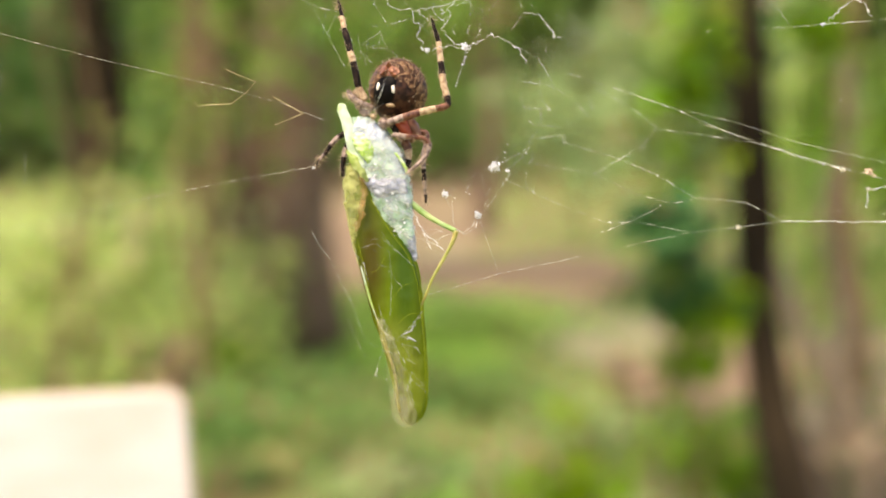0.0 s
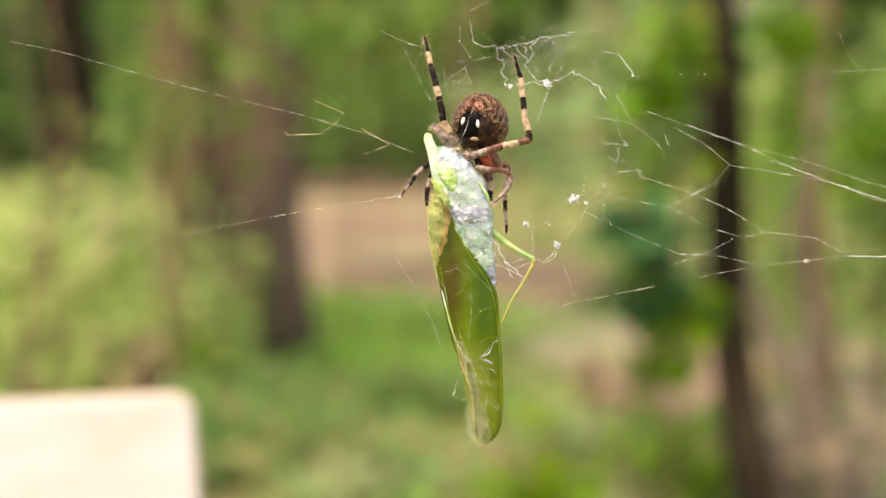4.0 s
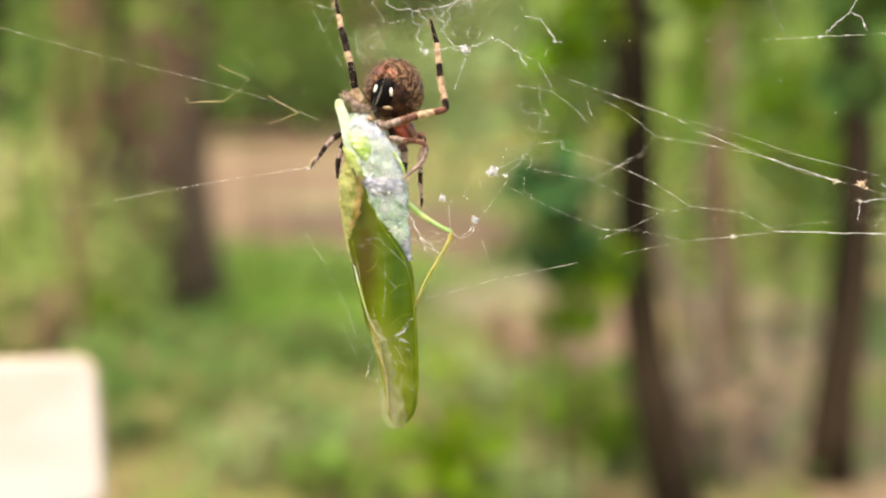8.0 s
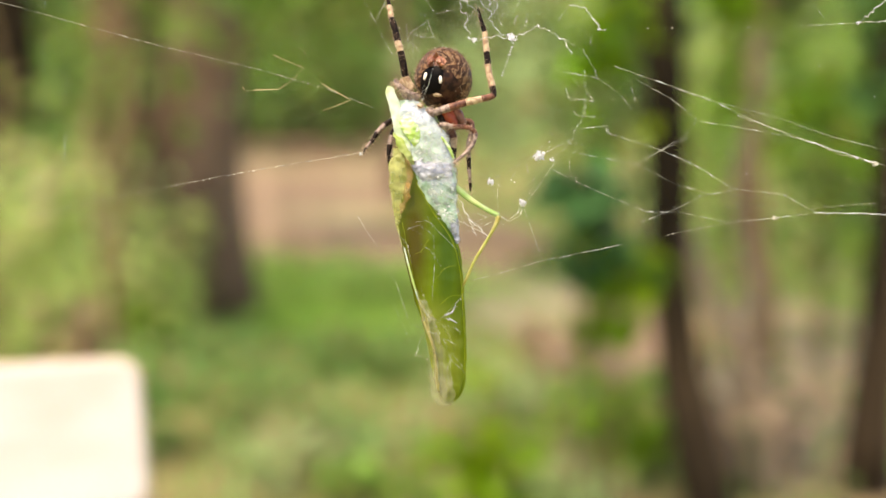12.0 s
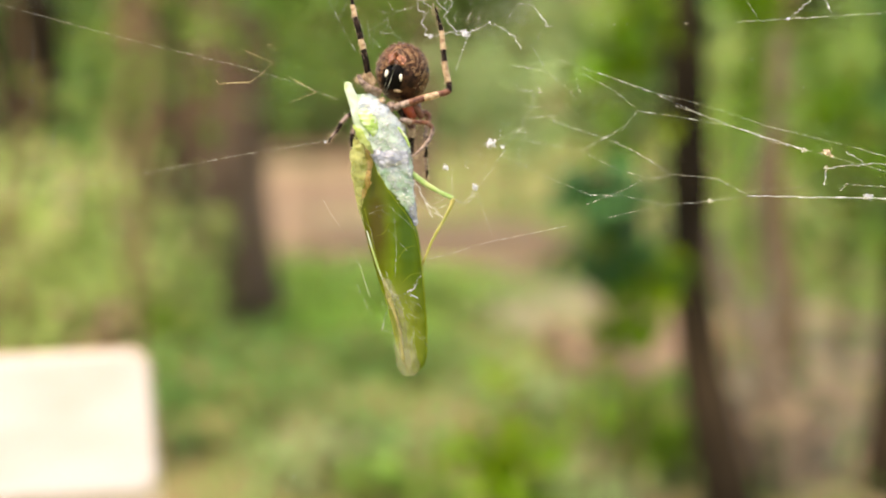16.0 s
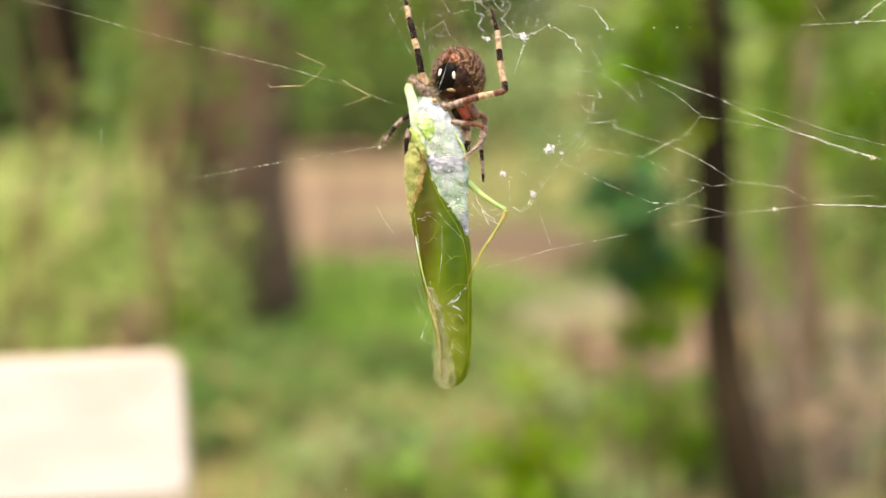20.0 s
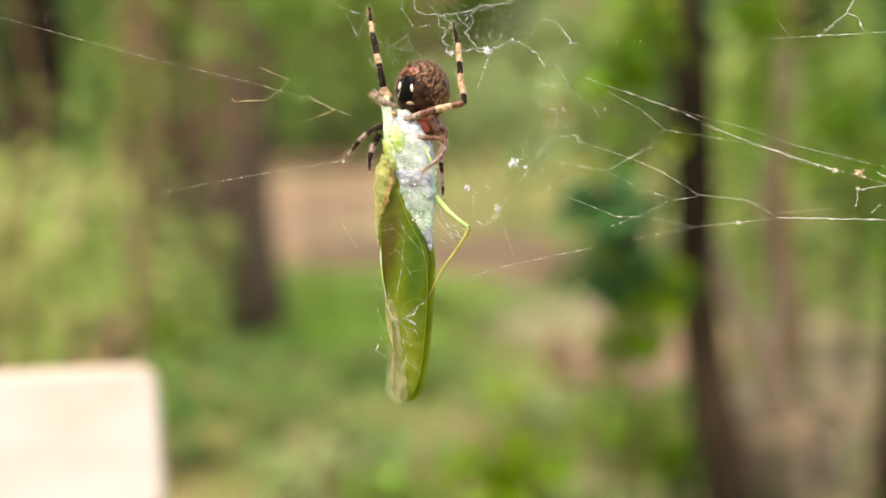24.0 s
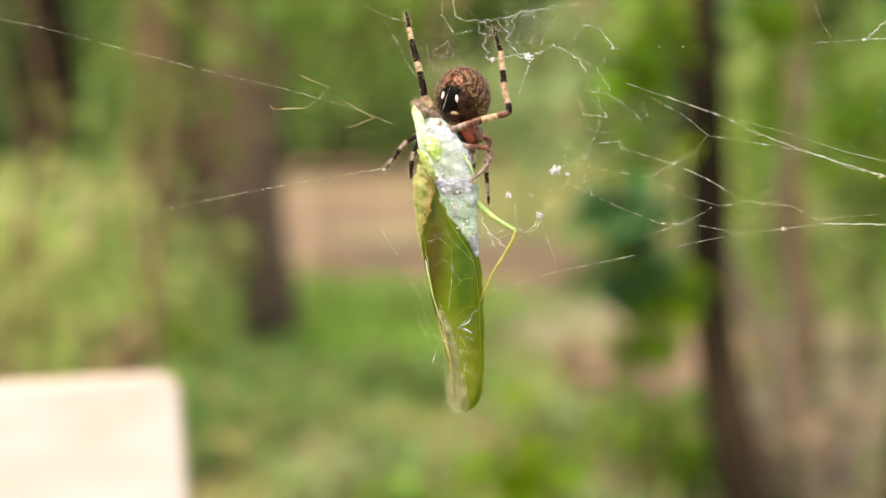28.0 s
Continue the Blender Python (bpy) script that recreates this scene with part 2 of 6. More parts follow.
    dead_wood=mat("pale_dead_wood", (0.34, 0.25, 0.17), (0.21, 0.15, 0.1), 0.9, 8, bump=0.8, bump_scale=14, stretch=(1, 1, 0.25), spec=0.12),
    leaf_dry=mat("leaf_dry", (0.2, 0.17, 0.06), (0.26, 0.17, 0.09), 0.6, 2, sheer=0.3, island=0.4, spec=0.12),
    woods=mat("far_leaves", (0.12, 0.2, 0.048), (0.185, 0.28, 0.088), 0.7, 0.8, sheer=0.5, island=0.3, world_space=True, c=(0.13, 0.14, 0.06), c_scale=0.4, c_lo=0.57, c_hi=0.7, spec=0.12, dry=0.07, dry_colour=(0.25, 0.18, 0.09)),
    ground=mat("forest_floor", (0.2, 0.18, 0.07), (0.25, 0.19, 0.11), 0.95, 1.2, bump=0.4, bump_scale=6, world_space=True, c=(0.17, 0.22, 0.055), c_scale=0.8, spec=0.12),
    dirt=mat("bare_clay", (0.25, 0.178, 0.115), (0.2, 0.138, 0.086), 0.95, 1.5, bump=0.4, bump_scale=8, world_space=True, spec=0.12, c=(0.24, 0.235, 0.12), c_scale=0.35, c_lo=0.55, c_hi=0.68),
    clay=mat("pinkish_clay", (0.31, 0.225, 0.16), (0.21, 0.14, 0.095), 0.95, 1.5, bump=0.4, bump_scale=8, world_space=True, spec=0.12),
    litter=mat("leaf_litter", (0.29, 0.22, 0.125), (0.36, 0.285, 0.175), 0.95, 5, bump=0.5, bump_scale=20, world_space=True, spec=0.12),
    humus=mat("dark_leaf_litter", (0.2, 0.15, 0.085), (0.27, 0.205, 0.12), 0.95, 5, bump=0.5, bump_scale=20, world_space=True, spec=0.12),
    greige=mat("worn_ground", (0.2, 0.175, 0.115), (0.25, 0.225, 0.155), 0.95, 3, bump=0.5, bump_scale=14, world_space=True, spec=0.12, c=(0.17, 0.2, 0.08), c_scale=1.2),
    sawn=mat("sawn_edge", (0.56, 0.46, 0.33), (0.48, 0.38, 0.26), 0.8, 40, bump=0.4, bump_scale=200, spec=0.1),
    board=mat("pale_planed_wood", (0.615, 0.555, 0.54), (0.59, 0.525, 0.5), 0.6, 12, bump=0.15, bump_scale=60, stretch=(1, 6, 9), c=(0.53, 0.46, 0.41), c_scale=9, c_lo=0.52, c_hi=0.68, c_stretch=(1, 3, 4)),
)



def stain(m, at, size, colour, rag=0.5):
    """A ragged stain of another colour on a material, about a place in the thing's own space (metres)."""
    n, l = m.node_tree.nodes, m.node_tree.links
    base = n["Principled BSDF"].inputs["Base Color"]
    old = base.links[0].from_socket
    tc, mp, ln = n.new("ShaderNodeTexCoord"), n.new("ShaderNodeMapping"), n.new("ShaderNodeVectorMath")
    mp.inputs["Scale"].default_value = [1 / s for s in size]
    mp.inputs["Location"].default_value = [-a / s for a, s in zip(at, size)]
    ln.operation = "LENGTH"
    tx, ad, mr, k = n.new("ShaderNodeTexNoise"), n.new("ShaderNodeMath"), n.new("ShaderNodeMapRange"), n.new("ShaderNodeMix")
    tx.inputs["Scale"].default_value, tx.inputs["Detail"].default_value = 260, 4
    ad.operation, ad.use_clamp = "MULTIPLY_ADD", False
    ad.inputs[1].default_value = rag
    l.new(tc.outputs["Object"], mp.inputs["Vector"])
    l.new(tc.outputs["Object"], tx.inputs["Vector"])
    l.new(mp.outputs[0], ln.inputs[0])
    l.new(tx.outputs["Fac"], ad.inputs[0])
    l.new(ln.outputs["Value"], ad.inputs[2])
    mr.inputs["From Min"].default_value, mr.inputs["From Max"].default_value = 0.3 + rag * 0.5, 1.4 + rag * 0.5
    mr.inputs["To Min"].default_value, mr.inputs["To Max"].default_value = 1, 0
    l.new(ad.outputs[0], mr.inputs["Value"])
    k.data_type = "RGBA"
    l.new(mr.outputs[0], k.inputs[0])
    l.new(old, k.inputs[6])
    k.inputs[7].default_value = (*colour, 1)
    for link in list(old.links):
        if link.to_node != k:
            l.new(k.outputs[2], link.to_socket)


def rows(m, at, wide, dark, pale):
    """Wavy rows of dark and pale scales that run round a place on a body (metres)."""
    n, l = m.node_tree.nodes, m.node_tree.links
    base = n["Principled BSDF"].inputs["Base Color"]
    old = base.links[0].from_socket
    tc, off, ln = n.new("ShaderNodeTexCoord"), n.new("ShaderNodeVectorMath"), n.new("ShaderNodeVectorMath")
    off.operation, ln.operation = "SUBTRACT", "LENGTH"
    off.inputs[1].default_value = at
    l.new(tc.outputs["Object"], off.inputs[0])
    l.new(off.outputs[0], ln.inputs[0])
    for seed, colour, lo, hi, share in ((0.0, dark, -0.1, 0.8, 0.75), (1.7, pale, 0.3, 1.0, 0.6)):
        tx, ad, ml, sn, mr, k = (n.new("ShaderNode" + q) for q in ("TexNoise", "Math", "Math", "Math", "MapRange", "Mix"))
        tx.inputs["Scale"].default_value, tx.inputs["Detail"].default_value = 760, 5
        l.new(tc.outputs["Object"], tx.inputs["Vector"])
        ad.operation, ml.operation, sn.operation = "MULTIPLY_ADD", "MULTIPLY_ADD", "SINE"
        ad.inputs[1].default_value = wide * 3.2
        l.new(tx.outputs["Fac"], ad.inputs[0])
        l.new(ln.outputs["Value"], ad.inputs[2])
        ml.inputs[1].default_value, ml.inputs[2].default_value = 6.283 / wide, seed * 2
        l.new(ad.outputs[0], ml.inputs[0])
        l.new(ml.outputs[0], sn.inputs[0])
        mr.inputs["From Min"].default_value, mr.inputs["From Max"].default_value = lo, hi
        mr.inputs["To Max"].default_value = share
        l.new(sn.outputs[0], mr.inputs["Value"])
        k.data_type = "RGBA"
        l.new(mr.outputs[0], k.inputs[0])
        l.new(old, k.inputs[6])
        k.inputs[7].default_value = (*colour, 1)
        old = k.outputs[2]
    l.new(old, base)


rows(M["abdomen"], (-0.0008, -0.004, 0.0026), 0.00105, (0.032, 0.013, 0.007), (0.27, 0.16, 0.085))
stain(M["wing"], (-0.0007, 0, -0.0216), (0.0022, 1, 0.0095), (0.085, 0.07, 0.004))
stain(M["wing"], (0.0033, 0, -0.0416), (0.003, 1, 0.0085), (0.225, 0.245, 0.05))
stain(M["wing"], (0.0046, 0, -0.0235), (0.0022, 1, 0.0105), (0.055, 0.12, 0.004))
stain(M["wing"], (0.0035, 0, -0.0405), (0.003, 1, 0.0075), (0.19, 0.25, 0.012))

# ---- helpers of this scene ----


def mm(p):
    """From (right, up, away) in millimetres to metres in a thing's own space."""
    return Vector((p[0], p[2], p[1])) * 0.001


def put(name, bm, material, parent=None, label="", smooth=True):
    me = bpy.data.meshes.new(name)
    bm.normal_update()
    bm.to_mesh(me)
    bm.free()
    for k in (material if isinstance(material, (list, tuple)) else [material]):
        me.materials.append(k)
    if smooth:
        me.polygons.foreach_set("use_smooth", [True] * len(me.polygons))
    ob = new(name, me)
    if parent:
        ob.parent = parent
    return tagged(ob, label)


def part(name, bm, material, parent, label="", smooth=True):
    return put(name, bm, material, parent, label, smooth)


def tube(bm, pts, radii, sides=6, index=None, cap=True):
    """A round rod along pts; radii one for all or one a point; index: material of each stretch."""
    pts = [Vector(p) for p in pts]
    if not isinstance(radii, (list, tuple)):
        radii = [radii] * len(pts)
    rings, ref = [], None
    for i, p in enumerate(pts):
        d = (pts[min(i + 1, len(pts) - 1)] - pts[max(i - 1, 0)]).normalized()
        if ref is None:
            ref = d.orthogonal().normalized()
        ref = (ref - d * ref.dot(d)).normalized()
        side = d.cross(ref)
        rings.append([bm.verts.new(p + (ref * math.cos(a) + side * math.sin(a)) * radii[i])
                      for a in (2 * math.pi * k / sides for k in range(sides))])
    for i in range(len(rings) - 1):
        for k in range(sides):
            f = bm.faces.new((rings[i][k], rings[i][(k + 1) % sides], rings[i + 1][(k + 1) % sides], rings[i + 1][k]))
            f.material_index = index[i] if index else 0
    if cap:
        bm.faces.new(rings[0][::-1]).material_index = index[0] if index else 0
        bm.faces.new(rings[-1]).material_index = index[-1] if index else 0
    return bm


def between(xs, ys, x):
    """Smooth interpolation through a few values."""
    i = max(k for k in range(len(xs) - 1) if xs[k] <= x or k == 0)
    h = xs[i + 1] - xs[i]
    s = min(max((x - xs[i]) / h, 0), 1)
    d0 = (ys[i + 1] - ys[i - 1]) / (xs[i + 1] - xs[i - 1]) if i else (ys[1] - ys[0]) / h
    d1 = (ys[i + 2] - ys[i]) / (xs[i + 2] - xs[i]) if i + 2 < len(xs) else (ys[-1] - ys[-2]) / h
    return ((2 * s ** 3 - 3 * s * s + 1) * ys[i] + (s ** 3 - 2 * s * s + s) * h * d0
            + (3 * s * s - 2 * s ** 3) * ys[i + 1] + (s ** 3 - s * s) * h * d1)


def loft(stations, depth, steps=40, sides=24, wobble=0.0, away=0.0, flat=1.0):
    """A rounded body between a near and a far edge: stations are (left point, right point) from top to bottom, in mm;
    depth is its thickness as a share of its width."""
    bm = bmesh.new()
    ts = list(range(len(stations)))
    rings = []
    for i in range(steps + 1):
        t = (len(ts) - 1) * i / steps
        lx, ly, rx, ry, wz = [between(ts, [(s[k][j] if k < 2 else s[k]) for s in stations], t)
                              for k, j in ((0, 0), (0, 1), (1, 0), (1, 1))] + [between(ts, [s[0][2] for s in stations], t)]
        ring = []
        for k in range(sides):
            a = 2 * math.pi * k / sides
            ca, sa = math.cos(a), math.sin(a)
            half = math.hypot(rx - lx, ry - ly) / 2
            w = wz + away - sa * half * depth * (flat if sa < 0 else 1)
            s = (1 + ca) / 2
            p = Vector((lx + (rx - lx) * s, ly + (ry - ly) * s, w))
            if wobble:
                p += noise.noise_vector(p * 0.55) * wobble + noise.noise_vector(p * 1.6) * wobble * 0.5
            ring.append(bm.verts.new(mm(p)))
        rings.append(ring)
    for i in range(steps):
        for k in range(sides):
            bm.faces.new((rings[i][k], rings[i + 1][k], rings[i + 1][(k + 1) % sides], rings[i][(k + 1) % sides]))
    bm.faces.new(rings[0])
    bm.faces.new(rings[-1][::-1])
    return bm


def leaves(name, n, spot, size, material, parent=None, seed=1, droop=0.5, slim=0.45):
    """n single pointed leaves, each a folded blade of four triangles; spot(rng) gives the place of each."""
    rng = random.Random(seed)
    vs, fs = [], []
    for _ in range(n):
        p = spot(rng)
        if p is None:
            continue
        s = size * rng.uniform(0.55, 1.3)
        a, t = rng.uniform(0, 2 * math.pi), rng.gauss(-droop, 0.45)
        d = Vector((math.cos(a) * math.cos(t), math.sin(a) * math.cos(t), math.sin(t)))
        q = d.cross(Vector((rng.gauss(0, 0.3), rng.gauss(0, 0.3), 1))).normalized() * s * slim
        up = q.cross(d).normalized() * s * 0.1
        b = len(vs)
        vs += [p, p + d * s * 0.45 + q + up, p + d * s, p + d * s * 0.45 - q + up, p + d * s * 0.5]
        fs += [(b, b + 1, b + 4), (b + 1, b + 2, b + 4), (b, b + 4, b + 3), (b + 4, b + 2, b + 3)]
    me = bpy.data.meshes.new(name)
    me.from_pydata([tuple(v) for v in vs], [], fs)
    me.materials.append(material)
    ob = new(name, me)
    if parent:
        ob.parent = parent
    return ob


# ---- ground ----


def height(x, y):
    """The lie of the land: nearly level, rough, rising gently far off."""
    far = max(y - 24, 0)
    return 0.06 * noise.noise(Vector((x * 0.5, y * 0.5, 0))) + 0.2 * noise.noise(Vector((x * 0.07, y * 0.07, 4))) * min(abs(y) / 12, 1) + 0.05 * far


def sheet(name, xs, ys, lift, material, keep=None, rim=0.0):
    bm = bmesh.new()
    grid = {(i, j): bm.verts.new((x, y, height(x, y) + lift)) for i, x in enumerate(xs) for j, y in enumerate(ys)}
    for i in range(len(xs) - 1):
        for j in range(len(ys) - 1):
            if keep is None or keep((xs[i] + xs[i + 1]) / 2, (ys[j] + ys[j + 1]) / 2):
                bm.faces.new((grid[i, j], grid[i + 1, j], grid[i + 1, j + 1], grid[i, j + 1]))
    for v in [v for v in bm.verts if not v.link_faces]:
        bm.verts.remove(v)
    return put(name, bm, material)


def spread(a, b, n, k=1.0):
    return [a + (b - a) * (i / n) ** k for i in range(n + 1)]


xs = [-400, -150, -60, -25] + spread(-12, 12, 60) + [25, 60, 150, 400]
ys = [-400, -100, -30, -10] + spread(-4, 40, 100) + [60, 120, 300, 900]
tagged(sheet("ground", xs, ys, 0, M["ground"]), "green and brown forest floor with grass and litter", "ground", kind="structure")


def blot(cx, cy, rx, ry, seed):
    def inside(x, y):
        return ((x - cx) / rx) ** 2 + ((y - cy) / ry) ** 2 + 0.5 * noise.noise(Vector((x * 1.1, y * 0.6, seed))) < 1
    return inside


def track(x, y):
    """The bare track that runs back between the trees."""
    off = (x + 0.095 * y) / (0.062 * y) + 0.35 * noise.noise(Vector((x * 0.5, y * 0.2, 2)))
    return 14.5 + noise.noise(Vector((x * 0.8, 0, 7))) < y < 37.5 and abs(off) < 1


for cx, cy, rx, ry, sd, m, lab in ((1.04, 8.7, 0.4, 1.5, 1, "clay", "bare pinkish clay patch on the forest floor"),
                                   (0.46, 10.7, 0.5, 1.8, 5, "greige", "worn grey-beige ground in the clearing"),
                                   (0.05, 15.0, 0.95, 3.2, 6, "dirt", "bare peach-coloured clay in the clearing"),
                                   (2.05, 8.8, 0.65, 1.7, 8, "litter", "beige leaf litter among the slim trees"),
                                   (1.5, 6.6, 0.5, 2.2, 3, "humus", "brown leaf litter round the tree foot")):
    tagged(sheet("path", spread(cx - rx * 1.5, cx + rx * 1.5, 26), spread(cy - ry * 1.5, cy + ry * 1.5, 26), 0.015, M[m], blot(cx, cy, rx, ry, sd)),
           lab, "bare ground", kind="structure")

tagged(sheet("path", spread(-6.5, 0, 44), spread(13, 38, 50), 0.015, M["dirt"], track),
       "bare peach-coloured clay track among the trees", "bare ground", kind="structure")

# ---- trees ----


def tree(x, y, r, tall, lean=(0.0, 0.0), bark="bark", label="", seed=1, limbs=4, crown=500, bend=0.05, leaf="leaf", first=2.6, sides=14, flare=0.22, spine=()):
    """A trunk with a flared foot, limbs and a loose crown of single leaves."""
    rng = random.Random(seed)
    root = new("tree")
    root.location = (x, y, height(x, y) - 0.05)
    tagged(root, label, "tree", "woodland trees")
    n = 22
    line = [Vector((lean[0] * tall * i / n + bend * math.sin(i * 0.9 + seed), lean[1] * tall * i / n + bend * math.cos(i * 0.7 + seed), tall * i / n)) for i in range(n + 1)]
    if spine:
        zs, off = [q[0] for q in spine], [q[1] for q in spine]
        line = [Vector((between(zs, off, tall * i / n) if tall * i / n < zs[-1] else off[-1] + lean[0] * (tall * i / n - zs[-1]), p.y, p.z)) for i, p in enumerate(line)]
    rad = [r * (1 - 0.75 * i / n) * (1 + flare * math.exp(-i * 1.4)) * rng.uniform(0.93, 1.07) for i in range(n + 1)]
    part("trunk", tube(bmesh.new(), line, rad, sides), M[bark], root)
    tips = []
    for k in range(limbs):
        i = min(n - 1, int(n * (first / tall + (0.95 - first / tall) * (k + 0.5) / limbs)))
        a, ln = rng.uniform(0, 6.28), tall * rng.uniform(0.16, 0.3)
        d = Vector((math.cos(a), math.sin(a), rng.uniform(0.3, 0.9))).normalized()
        pts = [line[i] + d * ln * s + Vector((0, 0, -0.12 * ln * s * s)) + Vector((rng.gauss(0, 0.04), rng.gauss(0, 0.04), 0)) * (s > 0) for s in (0, 0.3, 0.6, 1)]
        part("limb", tube(bmesh.new(), pts, [rad[i] * 0.55, rad[i] * 0.4, rad[i] * 0.28, rad[i] * 0.12], 7), M[bark], root)
        tips += [pts[2], pts[3]]
    if crown:
        tips.append(line[-1])

        def spot(g):
            return g.choice(tips) + Vector((g.gauss(0, 0.4), g.gauss(0, 0.4), g.gauss(0, 0.3)))
        leaves("crown", crown, spot, 0.12, M[leaf], root, seed)
    return root


TREES = (
    (1.56, 5.2, 0.082, 7.5, (-0.018, 0), "bark", "slim dark-brown tree trunk in the wood", 5),
    (-1.54, 9.2, 0.31, 11.0, (-0.03, 0), "bark_grey", "stout grey-brown tree at the clay track", 3),
    (1.49, 7.0, 0.058, 6.5, (-0.012, 0), "bark_tan", "thin olive-brown young tree", 7),
    (-2.36, 10.8, 0.17, 8.0, (-0.03, 0), "bark_tan", "brown tree among bushes", 11),
    (-2.98, 9.6, 0.23, 9.0, (-0.01, 0), "bark", "dark-barked tree among pale bushes", 29),
    (-5.2, 17.0, 0.2, 11.0, (0.01, 0), "bark", "dark tree far back in the wood", 13),
    (-0.9, 24.0, 0.16, 11.0, (0.02, 0), "bark_grey", "distant grey tree behind the track", 17),
    (3.0, 15.0, 0.15, 10.0, (0.01, 0), "bark_grey", "distant brown tree in the wood", 19),
    (5.3, 16.0, 0.2, 10.0, (-0.01, 0), "bark", "dark distant tree in the wood", 23),
    (1.22, 5.15, 0.045, 3.6, (-0.34, 0.05), "dead_wood", "thin tan dead tree leaning on its neighbour", 37),
    (1.12, 5.6, 0.036, 3.0, (0.01, 0), "dead_wood", "thin young tree behind the dark trunk", 41),
    (-2.13, 9.0, 0.1, 8.0, (-0.01, 0), "bark_tan", "slim brown tree beside the stout one", 43),
)
TREES += tuple((x, y, r, 4.5, (ln, 0), "bark_tan", "thin brown young tree among light green bushes", sd)
               for x, y, r, ln, sd in ((-1.62, 6.6, 0.022, 0.01, 81), (-1.64, 7.25, 0.035, -0.01, 82), (-2.35, 7.4, 0.024, 0.015, 83), (-2.2, 6.6, 0.02, 0.0, 84)))
for x, y, r, tall, lean, bk, lab, sd in TREES:
    tree(x, y, r, tall, lean, bk, lab, sd, crown=500 if r > 0.04 else 30)

tree(0.895, 4.8, 0.082, 7.0, (-0.04, 0), "bark", "slim dark-barked tree with a curved foot", 2, bend=0.02, flare=0.0,
     spine=((0, 0), (0.25, -0.05), (0.76, -0.16), (0.95, -0.177), (1.32, -0.182), (1.9, -0.212), (3.0, -0.27)))

# ---- undergrowth ----


def bush(x, y, wide, tall, n, size, leaf, label, seed, name="bush", lift=0.0, slim=0.45, dense=0.36):
    """Stems from one root and a loose, uneven mass of single leaves."""
    rng = random.Random(seed)
    root = new(name)
    root.location = (x, y, height(x, y) - 0.01)
    tagged(root, label, name.replace("_", " "), "undergrowth")
    tips = []
    for k in range(4 if lift else 9):
        a, s = rng.uniform(0, 6.28), rng.uniform(0.2, 1)
        e = Vector((math.cos(a) * wide * s, math.sin(a) * wide * s, lift + (tall - lift) * rng.uniform(0.45, 1)))
        mid = Vector((e.x * 0.2, e.y * 0.2, e.z * 0.6))
        part("stem", tube(bmesh.new(), [(0, 0, 0), mid, e], [0.004, 0.003, 0.0015], 5), M["bark_grey"], root)
        tips += [e, e, mid.lerp(e, 0.6)]

    def spot(g):
        p = g.choice(tips) + Vector((g.gauss(0, wide * dense), g.gauss(0, wide * dense), g.gauss(0, (tall - lift) * 0.17)))
        p.z = min(max(p.z, 0.02), tall * 1.15)
        return p
    leaves("foliage", n, spot, size, M[leaf], root, seed, slim=slim)
    return root


BUSHES = (
    (0.12, 4.9, 0.17, 0.44, 150, 0.1, "leaf_bright", "bright green low bush in the light", 31),
    (0.55, 5.3, 0.16, 0.36, 110, 0.1, "leaf_bright", "fresh green low bush near a slim tree", 32),
    (-0.35, 5.6, 0.3, 0.24, 100, 0.1, "leaf_cool", "green low bush on the forest floor", 33),
    (-0.9, 6.2, 0.35, 0.42, 260, 0.08, "leaf_cool", "cool green bush beside the board", 34),
    (-0.2, 7.5, 0.35, 0.26, 150, 0.1, "leaf_cool", "cool green bush in the clearing", 35),
    (-0.7, 8.6, 0.4, 0.26, 330, 0.1, "leaf_mint", "low mint-green growth in front of the clay track", 36),
    (-2.15, 8.0, 0.42, 0.95, 640, 0.09, "leaf_silver", "tall fresh green bush at the wood's edge", 37),
    (-2.9, 9.0, 0.6, 1.05, 1000, 0.09, "leaf_pale", "tall pale green bush", 38),
    (-1.45, 7.6, 0.4, 0.28, 240, 0.11, "leaf_cool", "green bush before the stout tree", 39),
    (0.95, 6.4, 0.16, 0.24, 60, 0.09, "leaf", "small green plant on leaf litter", 40),
    (1.95, 7.6, 0.35, 1.7, 480, 0.12, "leaf_fresh", "tall green bush near slim trees", 41),
    (2.6, 9.0, 0.5, 2.2, 520, 0.13, "leaf_pale", "tall light green bush near slim trees", 42),
    (1.75, 9.6, 0.4, 2.0, 420, 0.13, "leaf_pale", "light green sapling thicket", 43),
    (0.5, 19.5, 0.9, 2.3, 620, 0.17, "leaf_silver", "grey-green bush at the back of the clearing", 44),
    (3.3, 11.5, 0.6, 2.4, 520, 0.14, "leaf", "tall green bush deep in the wood", 45),
)
